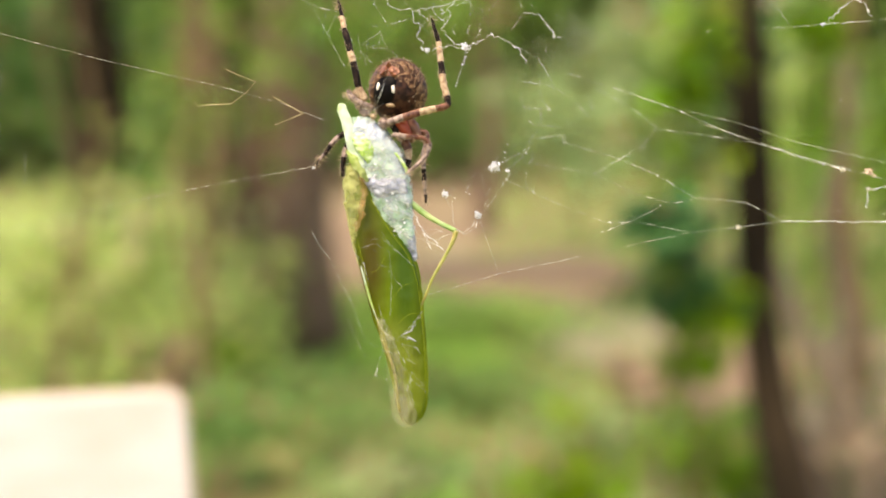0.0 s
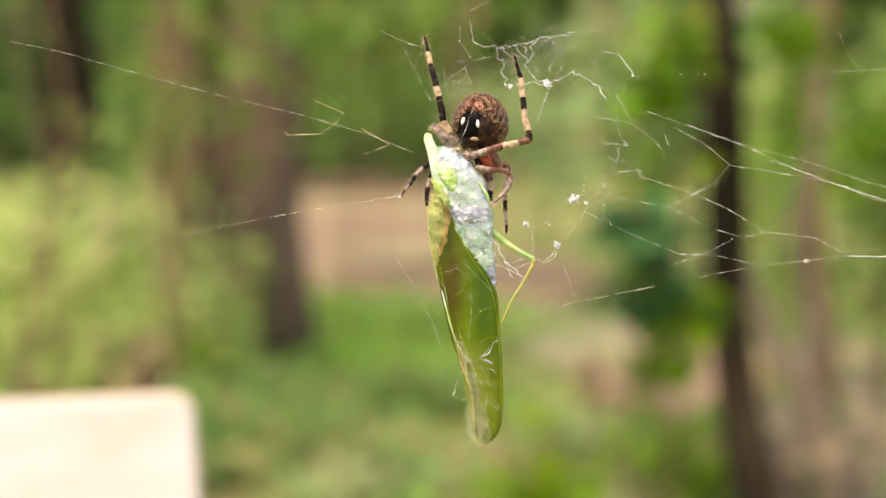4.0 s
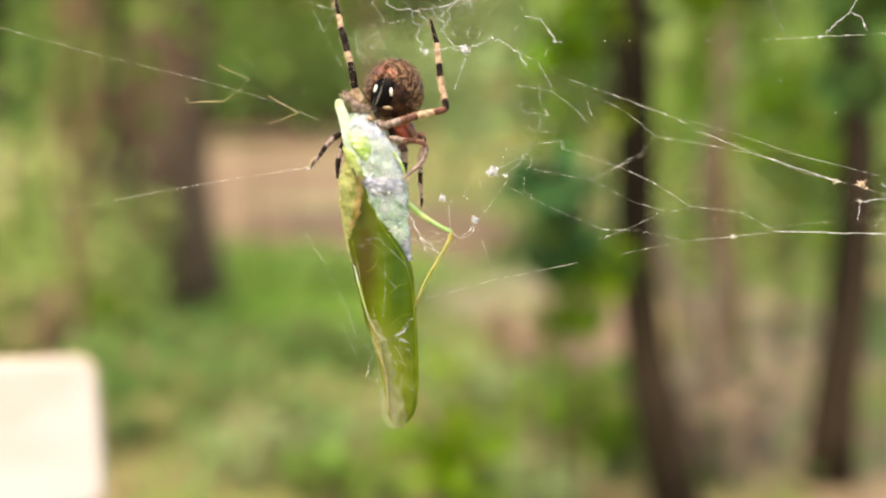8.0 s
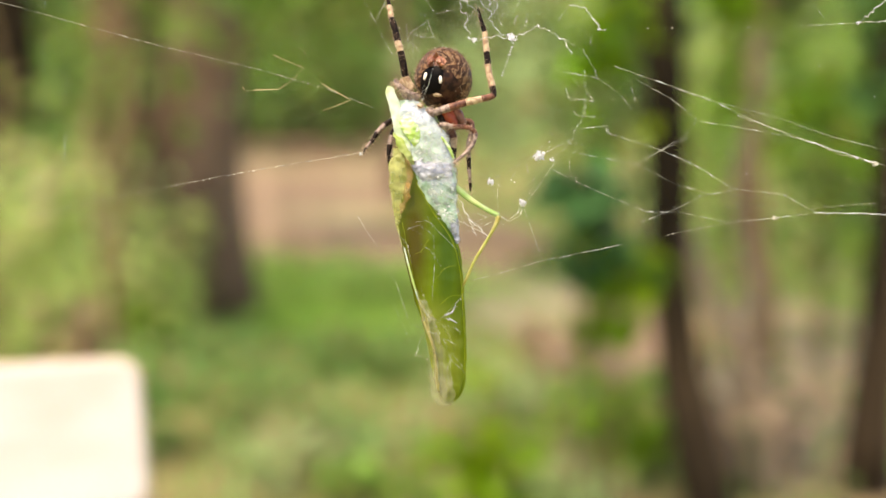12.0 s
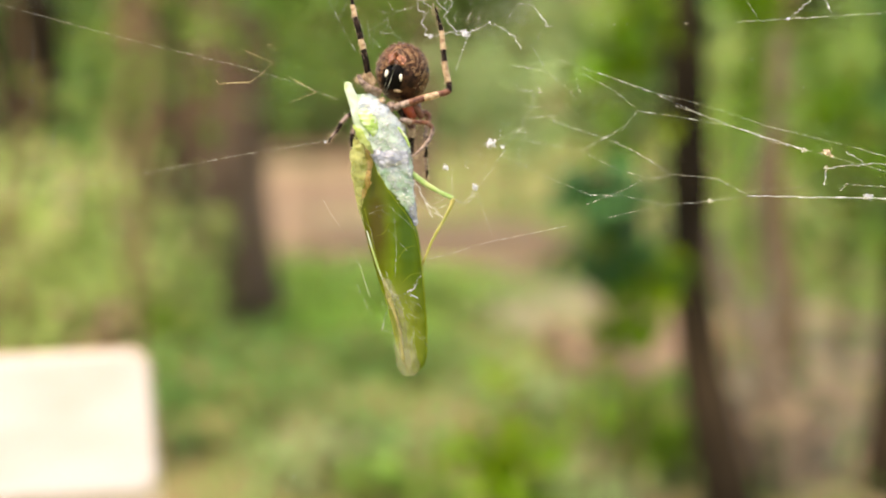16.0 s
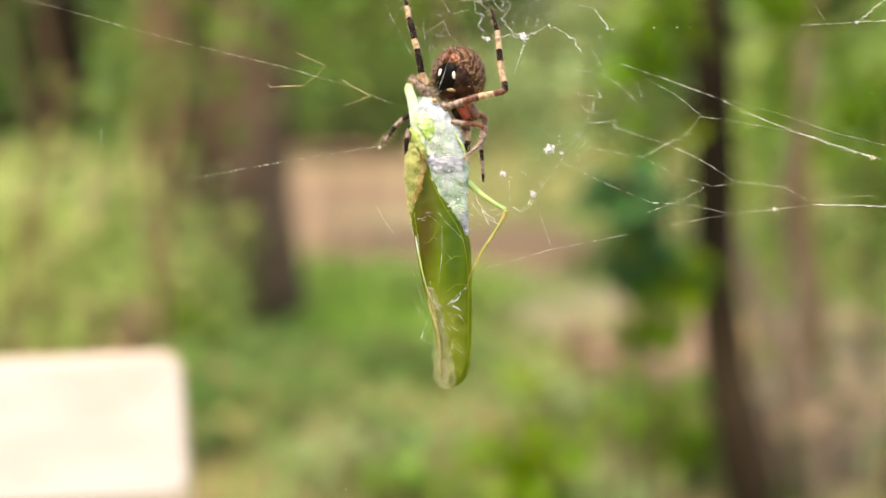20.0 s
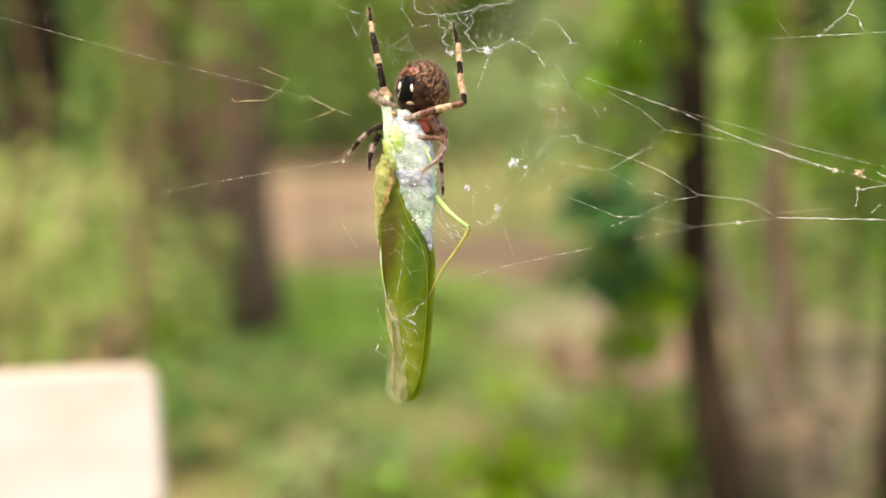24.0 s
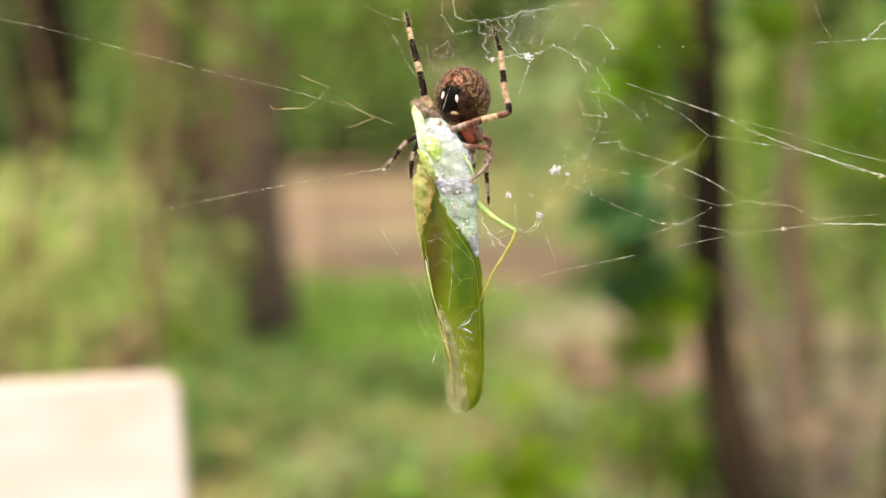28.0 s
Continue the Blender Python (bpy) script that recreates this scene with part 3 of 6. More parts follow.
BUSHES += (
    (1.35, 14.0, 1.0, 2.6, 1100, 0.2, "leaf_silver", "pale grey-green leafy young tree in the clearing", 72),
    (-3.9, 13.0, 0.9, 3.3, 800, 0.18, "leaf_dark", "tall green bush deep in the wood", 73),
    (-0.62, 5.25, 0.22, 0.26, 70, 0.09, "leaf_silver", "low green plant on the forest floor", 74),
    (-0.22, 5.0, 0.2, 0.22, 70, 0.1, "leaf", "low green plant on the forest floor", 75),
    (0.42, 4.85, 0.16, 0.2, 90, 0.1, "leaf_silver", "low grey-green plant on the forest floor", 76),
    (0.78, 5.6, 0.16, 0.26, 80, 0.1, "leaf", "low green plant on the forest floor", 77),
    (-1.35, 5.9, 0.3, 0.42, 170, 0.1, "leaf_cool", "green plant beside the board", 78),
    (-1.95, 6.9, 0.42, 0.8, 540, 0.085, "leaf_pale", "light green bush behind the board", 79),
    (-2.65, 7.6, 0.5, 0.85, 800, 0.085, "leaf_pale", "light green bush behind the board", 80),
    (-1.72, 6.7, 0.16, 0.5, 70, 0.1, "leaf_brown", "dry tan brush behind the board", 115),
    (-1.52, 6.9, 0.1, 0.5, 80, 0.09, "leaf_bright", "bright yellow-green shoots before the stout tree", 116),
    (0.2, 6.3, 0.25, 0.28, 100, 0.09, "leaf_silver", "grey-green low plant in the clearing", 81),
    (-0.62, 7.6, 0.3, 0.24, 140, 0.1, "leaf_cool", "light green low bush on the forest floor", 86),
    (-0.45, 9.6, 0.4, 0.42, 260, 0.1, "leaf_fresh", "light green low bush at the clay track", 82),
)
BUSHES += tuple((x, y, 0.42, 0.2, 190, 0.1, "leaf_mint", "low mint-green growth in front of the clay track", sd)
                for x, y, sd in ((-0.95, 9.6, 91), (-0.75, 9.9, 92), (-1.0, 11.2, 93), (-0.45, 11.6, 94), (-1.4, 12.0, 95), (-0.15, 10.6, 96)))
BUSHES += (
    (0.5, 8.0, 0.2, 0.22, 110, 0.09, "leaf_brown", "dry brown seedlings at the edge of the clay", 97),
    (-1.3, 8.3, 0.22, 0.2, 110, 0.1, "leaf_dark", "deep green low bush at the stout tree's foot", 104),
    (-1.78, 8.5, 0.3, 0.78, 420, 0.08, "leaf_pale", "light green bush beside the stout tree", 107),
    (-1.75, 7.6, 0.3, 0.55, 320, 0.08, "leaf_fresh", "fresh green bush before the stout tree", 108),
    (-4.2, 30.0, 0.9, 2.6, 750, 0.2, "leaf_cool", "green bush at the far end of the clay track", 111),
    (-2.9, 30.5, 0.9, 2.6, 750, 0.2, "leaf_cool", "green bush at the far end of the clay track", 112),
    (-1.6, 30.0, 0.9, 2.6, 750, 0.2, "leaf_cool", "green bush at the far end of the clay track", 113),
    (-0.53, 5.6, 0.2, 0.2, 90, 0.09, "leaf_brown", "dry brown seedlings on the forest floor", 105),
    (-0.05, 5.9, 0.2, 0.2, 90, 0.09, "leaf_brown", "dry brown seedlings on the forest floor", 106),
    (0.62, 7.3, 0.18, 0.2, 80, 0.09, "leaf_brown", "dry brown seedlings at the edge of the clay", 98),
    (1.06, 5.15, 0.18, 0.5, 36, 0.1, "leaf_brown", "dead brown brush at the foot of the slim tree", 99),
    (1.3, 5.5, 0.2, 0.45, 36, 0.1, "leaf_brown", "dead brown brush between the slim trees", 100),
    (2.25, 7.9, 0.3, 1.9, 360, 0.13, "leaf_mint", "tall mint-green bush between slim trees", 101),
    (1.62, 8.3, 0.22, 1.9, 260, 0.13, "leaf_mint", "slim mint-green bush between slim trees", 102),
)
for x, y, w, h, n, s, lf, lab, sd in BUSHES:
    small = lf in ("leaf_cool", "leaf_mint", "leaf_silver") and y < 13
    bush(x, y, w, h, int(n * 2.2) if small else n, s * 0.64 if small else s, lf, lab, sd)
bush(-1.5, 8.2, 0.5, 2.45, 200, 0.15, "leaf", "thin sapling with olive leaves before the stout tree", 54, "sapling", 1.4, 0.42, 0.5)
bush(-1.35, 15.0, 1.2, 3.4, 800, 0.2, "leaf", "olive green young tree beyond the clay track", 71, "sapling", 1.9, 0.45, 0.42)
bush(-2.0, 7.4, 0.45, 1.2, 150, 0.13, "leaf_pale", "thin sapling with pale green leaves at the wood's edge", 87, "sapling", 0.5, 0.42, 0.5)
bush(-2.7, 8.2, 0.5, 1.2, 150, 0.13, "leaf_pale", "thin sapling with pale green leaves at the wood's edge", 88, "sapling", 0.5, 0.42, 0.5)
# added sapling: its dark leaves stand in for canopy shade on the left
bush(-3.7, 9.9, 0.6, 2.7, 560, 0.15, "leaf_dark", "added deep green sapling whose dark leaves stand in for canopy shade", 58, "sapling", 1.65, 0.42, 0.5)
bush(-1.1, 9.8, 0.45, 2.6, 150, 0.15, "leaf", "sapling with olive leaves beside the stout tree", 59, "sapling", 1.7, 0.42, 0.5)
bush(0.35, 4.2, 0.15, 1.28, 100, 0.12, "leaf_teal", "blue-green sapling with broad hanging leaves, shade put into their colour", 51, "sapling", 1.12, 0.42, 0.42)
bush(0.5, 4.35, 0.12, 1.04, 60, 0.13, "leaf_bright", "sapling with bright broad hanging leaves", 52, "sapling", 0.87, 0.42, 0.4)
bush(0.47, 4.6, 0.1, 1.86, 70, 0.13, "leaf_bright", "slender sapling with yellow-green top leaves", 53, "sapling", 1.38, 0.42, 0.5)
bush(0.95, 5.3, 0.1, 1.95, 40, 0.13, "leaf_bright", "slender sapling with bright top leaves", 55, "sapling", 1.55, 0.42, 0.5)
bush(-2.27, 8.5, 0.22, 1.85, 90, 0.11, "leaf_fresh", "thin sapling with scattered light green leaves", 114, "sapling", 0.95, 0.42, 0.6)
bush(0.64, 5.2, 0.1, 1.95, 80, 0.13, "leaf_dark", "deep green sapling top behind the dark trunk", 110, "sapling", 1.42, 0.42, 0.45)
bush(1.5, 4.85, 0.12, 1.84, 110, 0.13, "leaf_dark", "deep green sapling before a slim trunk", 109, "sapling", 1.6, 0.42, 0.45)
bush(1.85, 7.2, 0.2, 1.6, 90, 0.13, "leaf_bright", "bright green sapling near slim trees", 56, "sapling", 0.9, 0.42, 0.5)
bush(-2.3, 8.8, 0.16, 1.8, 70, 0.14, "leaf_fresh", "fresh green sapling at the wood's edge", 57, "sapling", 1.2, 0.42, 0.5)


def tufts(g):
    y = g.uniform(5.0, 22)
    x = g.uniform(-0.45, 0.45) * y
    if blot(1.04, 8.7, 0.4, 1.5, 1)(x, y) or (blot(0.46, 10.7, 0.5, 1.8, 5)(x, y) and g.random() < 0.75) or blot(0.05, 15.0, 0.95, 3.2, 6)(x, y) or blot(2.05, 8.8, 0.65, 1.7, 8)(x, y) or track(x, y) or (blot(1.5, 6.6, 0.5, 2.2, 3)(x, y) and g.random() < 0.4):
        return None
    return Vector((x, y, height(x, y) + abs(g.gauss(0, 0.07))))


tagged(leaves("grass", 8000, tufts, 0.13, M["leaf_cool"], None, 61, droop=-0.6, slim=0.16), "loose green grass and seedlings on the forest floor", "grass", kind="stuff")


def thicket(g):
    y = g.uniform(33, 46)
    x = g.uniform(-0.5, 0.5) * y
    z = g.uniform(0, 1) ** 0.8 * 8.5
    if noise.noise(Vector((x * 0.35, y * 0.2, z * 0.35))) < -0.42:
        return None
    return Vector((x, y, height(x, y) + z))


tagged(leaves("far_woods", 36000, thicket, 0.66, M["woods"], None, 62, droop=0.2), "blurred wall of distant green woodland leaves", "woods", kind="stuff")

# ---- pale board in the sun ----


def slab(wide, tall, thick, r, bevel, low_round=False, n=8):
    """An upright board with rounded corners; its top right corner is the origin, its front at y = 0."""
    bm = bmesh.new()
    arc = [math.pi / 2 * k / n for k in range(n + 1)]
    out = [(-wide + r - r * math.cos(a), -r + r * math.sin(a)) for a in arc]
    out += [(-r + r * math.sin(a), -r + r * math.cos(a)) for a in arc]
    if low_round:
        out += [(-r + r * math.cos(a), -tall + r - r * math.sin(a)) for a in arc]
        out += [(-wide + r - r * math.sin(a), -tall + r - r * math.cos(a)) for a in arc]
    else:
        out += [(0, -tall), (-wide, -tall)]
    f = bm.faces.new([bm.verts.new((u, 0, v)) for u, v in out])
    ex = bmesh.ops.extrude_face_region(bm, geom=[f])
    bmesh.ops.translate(bm, verts=[v for v in ex["geom"] if isinstance(v, bmesh.types.BMVert)], vec=(0, thick, 0))
    bmesh.ops.recalc_face_normals(bm, faces=bm.faces)
    edges = [e for e in bm.edges if abs(e.verts[0].co.y - e.verts[1].co.y) < 1e-6]
    bmesh.ops.bevel(bm, geom=edges, offset=bevel, segments=3, affect="EDGES", profile=0.5)
    return bm


def board_post(x, y, z, lean):
    """A broad tan board standing on the ground, with a pale panel fixed to its upper front."""
    root = new("wooden_post")
    root.matrix_world = pose(x, y, z, 0, lean, 0)
    part("board", slab(0.24, 1.36, 0.004, 0.011, 0.001), M["sawn"], root, "tan sawn board", smooth=False)
    bm = slab(0.237, 0.067, 0.003, 0.0098, 0.0008, True)
    bmesh.ops.translate(bm, verts=bm.verts, vec=(-0.0014, -0.0025, -0.0014))
    part("panel", bm, M["board"], root, "pale planed panel, almost white in the sun", smooth=False)
    return tagged(root, "tan wooden post board with a pale sunlit panel on top", "post")


board_post(-0.1420, 0.653, 1.3818, -3.0)

# ---- the web and its guests: all in one hanging frame, millimetres right, up and away ----
HANG = pose(0, 0.23371, 1.47544, -6)
web = new("orb_web")
web.matrix_world = HANG
tagged(web, "torn orb web of pale dusty silk threads with white tufts", "spider web")


def fine(r):
    """The true half-width in metres of a silk line named by its weight in mm."""
    return 0.000012 + 0.0002 * r


def thread(r, *pts, name="thread", m="silk", fuzz=0.12, seed=0, parent=None, shift=(0, 0, 0)):
    """A silk line through a few points, kinked and lumpy by its fuzz; r and fuzz in mm."""
    rng = random.Random(seed + int(abs(pts[0][0]) * 37 + abs(pts[-1][1]) * 101))
    line, rad = [], []
    for a, b in zip(pts, pts[1:]):
        a, b = Vector(a) - Vector(shift), Vector(b) - Vector(shift)
        k = max(2, int((b - a).length / (0.45 if fuzz > 0.06 else 0.9)))
        for i in range(k):
            j = (fuzz if i else fuzz * 0.5) * (1.4 if m == "dense" else 0.55)
            line.append(mm(a.lerp(b, i / k) + Vector((rng.gauss(0, j), rng.gauss(0, j), rng.gauss(0, j)))))
            lump = rng.uniform(1.6, 3.4) if rng.random() < 0.13 else 1.0
            rad.append(fine(r) * rng.uniform(0.5, 1.25) * lump)
    line.append(mm(Vector(pts[-1]) - Vector(shift)))
    rad.append(fine(r))
    bm = bmesh.new()
    if m == "dense":
        rad = [q * 0.8 for q in rad]
        for _ in range(1):
            i = 0
            while i < len(line) - 3:
                k = min(len(line) - 1, i + rng.randint(3, 9))
                off = Vector((rng.gauss(0, 1), rng.gauss(0, 1), rng.gauss(0, 1))) * 0.00007
                tube(bm, [q + off + Vector((rng.gauss(0, 1), 0, rng.gauss(0, 1))) * 0.00005 for q in line[i:k + 1]], 0.00002, 3)
                i = k + rng.randint(-1, 3)
    return part(name, tube(bm, line, rad, 4), M[m], parent or web, smooth=False)


def frizz(a, b, n, long=2.2, r=0.05, seed=1):
    """Torn wisps of silk within a box between two corners."""
    rng = random.Random(seed)
    for _ in range(n):
        p = Vector([rng.uniform(min(u, v), max(u, v)) for u, v in zip(a[:2], b[:2])] + [rng.gauss(0, 0.8)])
        pts, d = [p], rng.uniform(0, 6.28)
        for _ in range(rng.randint(2, 5)):
            d += rng.gauss(0, 0.6)
            p = p + Vector((math.cos(d), math.sin(d), rng.gauss(0, 0.2))) * long * rng.uniform(0.25, 0.6)
            pts.append(p)
        thread(r * rng.uniform(0.6, 1.3), *[tuple(q) for q in pts], fuzz=0.1, seed=rng.randrange(999))


def beads(r, a, b, n, m="silk_old"):
    """A row of small silk droplets between two points."""
    rng = random.Random(int(abs(a[0]) * 13 + abs(b[1]) * 7))
    bm = bmesh.new()
    for i in range(n):
        p = mm(Vector(a).lerp(Vector(b), (i + rng.uniform(-0.3, 0.3)) / max(n - 1, 1)))
        bmesh.ops.create_icosphere(bm, subdivisions=1, radius=r * 0.0008 * rng.uniform(0.5, 1.3), matrix=Matrix.Translation(p) @ Matrix.Diagonal((rng.uniform(1, 2.4), 1, 1, 1)))
    part("droplets", bm, M[m], web)


def tuft(at, r, m="tuft", label="white silk tuft", n=5, name="silk_tuft"):
    """A small ragged clump of flakes and curled fibres."""
    r = r * 0.8
    rng = random.Random(int(abs(at[0]) * 91 + abs(at[1]) * 17))
    bm = bmesh.new()
    for i in range(n * 4):
        p = Vector(at) + Vector((rng.gauss(0, r * 0.5), rng.gauss(0, r * 0.38), rng.gauss(0, r * 0.3)))
        s = r * 0.001 * rng.uniform(0.12, 0.36)
        turn = Euler((rng.uniform(0, 6), rng.uniform(0, 6), rng.uniform(0, 6))).to_matrix().to_4x4()
        bmesh.ops.create_icosphere(bm, subdivisions=1, radius=s, matrix=Matrix.Translation(mm(p)) @ turn @ Matrix.Diagonal((rng.uniform(1.0, 2.4), 1, rng.uniform(0.3, 0.8), 1)))
    for v in bm.verts:
        v.co += noise.noise_vector(v.co * 4000) * r * 0.0002
    for i in range(n * 3):
        p, d = Vector(at) + Vector((rng.gauss(0, r * 0.4), rng.gauss(0, r * 0.4), 0)), rng.uniform(0, 6.28)
        pts = [mm(p)]
        for _ in range(4):
            d += rng.gauss(0, 0.8)
            p = p + Vector((math.cos(d), math.sin(d), rng.gauss(0, 0.4))) * r * 0.24
            pts.append(mm(p))
        tube(bm, pts, 0.000032, 3)
    part(name, bm, M[m], web, label, smooth=False)


# right-hand bundle
thread(0.105, (27.31, 29.05, 0), (36.56, 25.75, 0), (44.08, 23.00, 0), (50.95, 19.79, 0), (56.45, 17.50, 0), (66.53, 14.30, 0), (78.44, 10.91, 0), (111.44, 1.92, 0), fuzz=0.03)
thread(0.078, (33.54, 26.94, 0), (44.08, 23.19, 0), (53.70, 20.71, 0), (62.87, 17.50, 0), (78.44, 13.65, 0), (111.44, 3.76, 0), fuzz=0.03)
thread(0.07, (31.25, 26.67, 0), (36.29, 23.92, 0), (41.06, 20.07, 0), (47.29, 19.15, 0), (56.45, 17.50, 0), (61.95, 16.04, 0), fuzz=0.06)
thread(0.09, (47.29, 20.99, 0), (56.45, 17.78, 0), (63.78, 14.75, 0), (71.11, 12.92, 0), m="silk_old", fuzz=0.08)
tuft((73.72, 12.80, 0), 0.85, "crumb", "dry pinkish-brown crumb caught in silk", 6, "crumb")
tuft((69.5, 13.15, 0), 0.55, "silk_old", "dusty silk knot", 4)
tuft((80.8, 5.1, 0), 0.8, n=6)
tuft((73.4, 10.1, 0), 0.4, "silk_old", "dusty silk knot", 4)
thread(0.24, (73.1, 7.2, 0), (73.3, 8.74, 0), (73.47, 9.91, 0), (75.11, 10.47, 0), (78.39, 10.58, 0), (81.5, 10.87, 0), (90.0, 10.6, 0), m="dense", fuzz=0.08)
thread(0.26, (76.9, 12.83, 0), (78.4, 12.0, 0), (79.84, 11.04, 0), m="dense", fuzz=0.07)
thread(0.14, (75.7, 6.0, 0), (76.05, 6.31, 0), (76.95, 7.4, 0), (79.69, 6.97, 0), (84.0, 6.8, 0), fuzz=0.08)
thread(0.2, (58.5, 16.85, 0), (66.53, 14.30, 0), (69.5, 13.3, 0), m="dense", fuzz=0.04)
tuft((66.71, 14.11, 0), 0.3, "tuft", n=4)
tuft((53.34, 4.40, 0), 0.5, "silk_old", "dusty silk knot", 4)
thread(0.08, (21.63, 14.85, 0), (30.88, 13.20, 0), (37.39, 9.81, 0), (42.80, 8.25, 0), (46.37, 8.89, 0), fuzz=0.06)
thread(0.065, (22.27, 18.97, 0), (26.39, 19.34, 0), (26.39, 18.14, 0), (35.01, 15.40, 0), (40.41, 13.01, 0), (43.62, 11.00, 0), (46.37, 9.16, 0), (54.62, 8.25, 0), (60.02, 5.32, 0), fuzz=0.07)
thread(0.05, (30.88, 13.20, 0), (35.01, 15.40, 0), (39.22, 17.23, 0))
thread(0.085, (16.86, 12.46, 0), (24.38, 8.80, 0), (32.62, 5.41, 0), (38.03, 5.32, 0), (45.73, 3.67, 0), (53.43, 4.40, 0), (60.02, 5.22, 0), (71.85, 5.04, 0), (102.27, 4.49, 0), fuzz=0.04)
thread(0.3, (60.02, 5.22, 0), (71.85, 5.04, 0), (83.94, 4.77, 0), (92.0, 4.6, 0), m="dense", fuzz=0.05)
thread(0.05, (36.84, 6.23, 0), (38.03, 5.22, 0))
thread(0.05, (31.71, 3.76, 0), (38.03, 6.14, 0), (41.61, 7.97, 0))
thread(0.05, (59.20, 5.87, 0), (65.62, 6.51, 0), (69.74, 6.78, 0), m="silk_old")
thread(0.08, (4.40, -5.68, 0), (7.88, -4.86, 0), (15.49, -2.57, 0), (19.79, -1.74, 0), (28.68, 0.09, 0), fuzz=0.05)
thread(0.06, (35.37, 1.47, 0), (39.50, 2.38, 0), (45.73, 3.57, 0), m="silk_old", fuzz=0.05)
beads(0.1, (34.92, 1.37, 0), (39.50, 2.38, 0), 6)
thread(0.04, (12.55, 6.32, 0), (14.11, 1.92, 0), (15.67, -2.57, 0), fuzz=0.05)
thread(0.1, (57.55, 35.65, 0), (62.87, 35.83, 0), (67.45, 36.11, 0), (78.44, 36.75, 0), (102.27, 38.12, 0), fuzz=0.08)
thread(0.24, (66.99, 36.01, 0), (69.35, 38.2, 0), (71.7, 40.1, 0), (73.0, 42.3, 0), m="dense", fuzz=0.1)
thread(0.24, (71.9, 40.0, 0), (73.3, 39.4, 0), (74.5, 37.2, 0), m="dense", fuzz=0.1)
tuft((66.9, 36.1, 0), 0.35, n=4)
thread(0.06, (58.74, 42.25, 0), (60.12, 38.58, 0), (61.77, 36.01, 0))
beads(0.11, (33.08, 35.19, 0), (36.5, 35.23, 0), 4)
beads(0.09, (38.9, 35.26, 0), (42.2, 35.3, 0), 3)
beads(0.11, (49.1, 35.35, 0), (49.5, 35.37, 0), 2)
# torn spiral beside the spider
thread(0.149, (-2.25, 44.20, 0), (-2.15, 42.94, 0), (-1.77, 40.73, 0), (-0.51, 40.26, 0), (0.75, 39.79, 0), (2.32, 39.72, 0), m="dense", fuzz=0.08)
thread(0.127, (2.32, 39.72, 0), (3.58, 39.98, 0), (5.48, 40.23, 0), (6.74, 40.42, 0), (8.63, 40.89, 0), (9.89, 41.36, 0), (11.78, 41.52, 0), (13.04, 41.74, 0), (15.87, 42.47, 0), m="dense", fuzz=0.08)
thread(0.149, (2.32, 39.79, 0), (2.48, 38.84, 0), (2.17, 38.05, 0), (3.27, 37.74, 0), (3.58, 36.95, 0), (2.95, 35.37, 0), (3.90, 34.59, 0), (3.58, 33.64, 0), (4.53, 33.33, 0), (5.16, 33.11, 0), m="dense", fuzz=0.1)
thread(0.138, (3.27, 39.94, 0), (3.58, 39.00, 0), (4.21, 38.53, 0), (4.84, 38.05, 0), m="dense", fuzz=0.1)
thread(0.172, (5.48, 40.10, 0), (6.11, 38.84, 0), (7.37, 37.58, 0), (6.89, 36.95, 0), (8.00, 35.37, 0), (8.94, 34.11, 0), (9.89, 33.96, 0), (11.15, 33.48, 0), m="dense", fuzz=0.12)
thread(0.149, (9.73, 41.83, 0), (8.63, 40.42, 0), (8.00, 39.79, 0), (8.47, 38.53, 0), (7.37, 37.27, 0), m="dense", fuzz=0.12)
thread(0.08, (11.46, 41.52, 0), (11.62, 40.10, 0), (11.94, 39.31, 0), (11.46, 38.84, 0), fuzz=0.1)
thread(0.06, (9.26, 37.42, 0), (8.63, 36.64, 0), (9.10, 35.69, 0), fuzz=0.1)
thread(0.06, (11.62, 37.27, 0), (10.99, 36.32, 0), (11.30, 35.37, 0), fuzz=0.1)
thread(0.07, (12.41, 35.37, 0), (12.88, 35.85, 0), (13.20, 36.64, 0), fuzz=0.1)
thread(0.172, (3.58, 33.64, 0), (5.16, 33.11, 0), (6.74, 33.80, 0), (8.94, 33.80, 0), (11.15, 33.48, 0), m="dense", fuzz=0.1)
thread(0.115, (6.74, 39.79, 0), (7.21, 39.41, 0), (6.89, 39.22, 0), m="dense", fuzz=0.1)
thread(0.06, (-0.20, 42.15, 0), (2.01, 40.42, 0), (2.64, 39.79, 0), fuzz=0.08)
thread(0.06, (-3.82, 43.88, 0), (-3.82, 40.89, 0), (-2.09, 38.05, 0), (-1.77, 37.27, 0), fuzz=0.06)
thread(0.06, (-3.03, 36.64, 0), (-2.40, 34.74, 0), (-1.77, 33.64, 0), (-0.51, 32.70, 0), (0.12, 31.91, 0), fuzz=0.07)
thread(0.06, (-4.14, 33.80, 0), (-1.77, 33.74, 0), fuzz=0.06)
thread(0.07, (-6.50, 36.16, 0), (-6.18, 33.48, 0), (-6.18, 31.91, 0), fuzz=0.08)
thread(0.08, (-6.18, 33.48, 0), (-5.24, 32.70, 0), (-4.29, 31.44, 0), fuzz=0.1)
thread(0.07, (-5.24, 32.70, 0), (-5.30, 31.12, 0), fuzz=0.1)
thread(0.05, (-5.87, 34.43, 0), (-3.03, 36.32, 0), (-1.77, 37.58, 0), (0.43, 38.05, 0), (2.32, 38.53, 0), fuzz=0.06)
thread(0.05, (-7.76, 35.53, 0), (-7.19, 34.90, 0), (-7.07, 33.80, 0), fuzz=0.08)
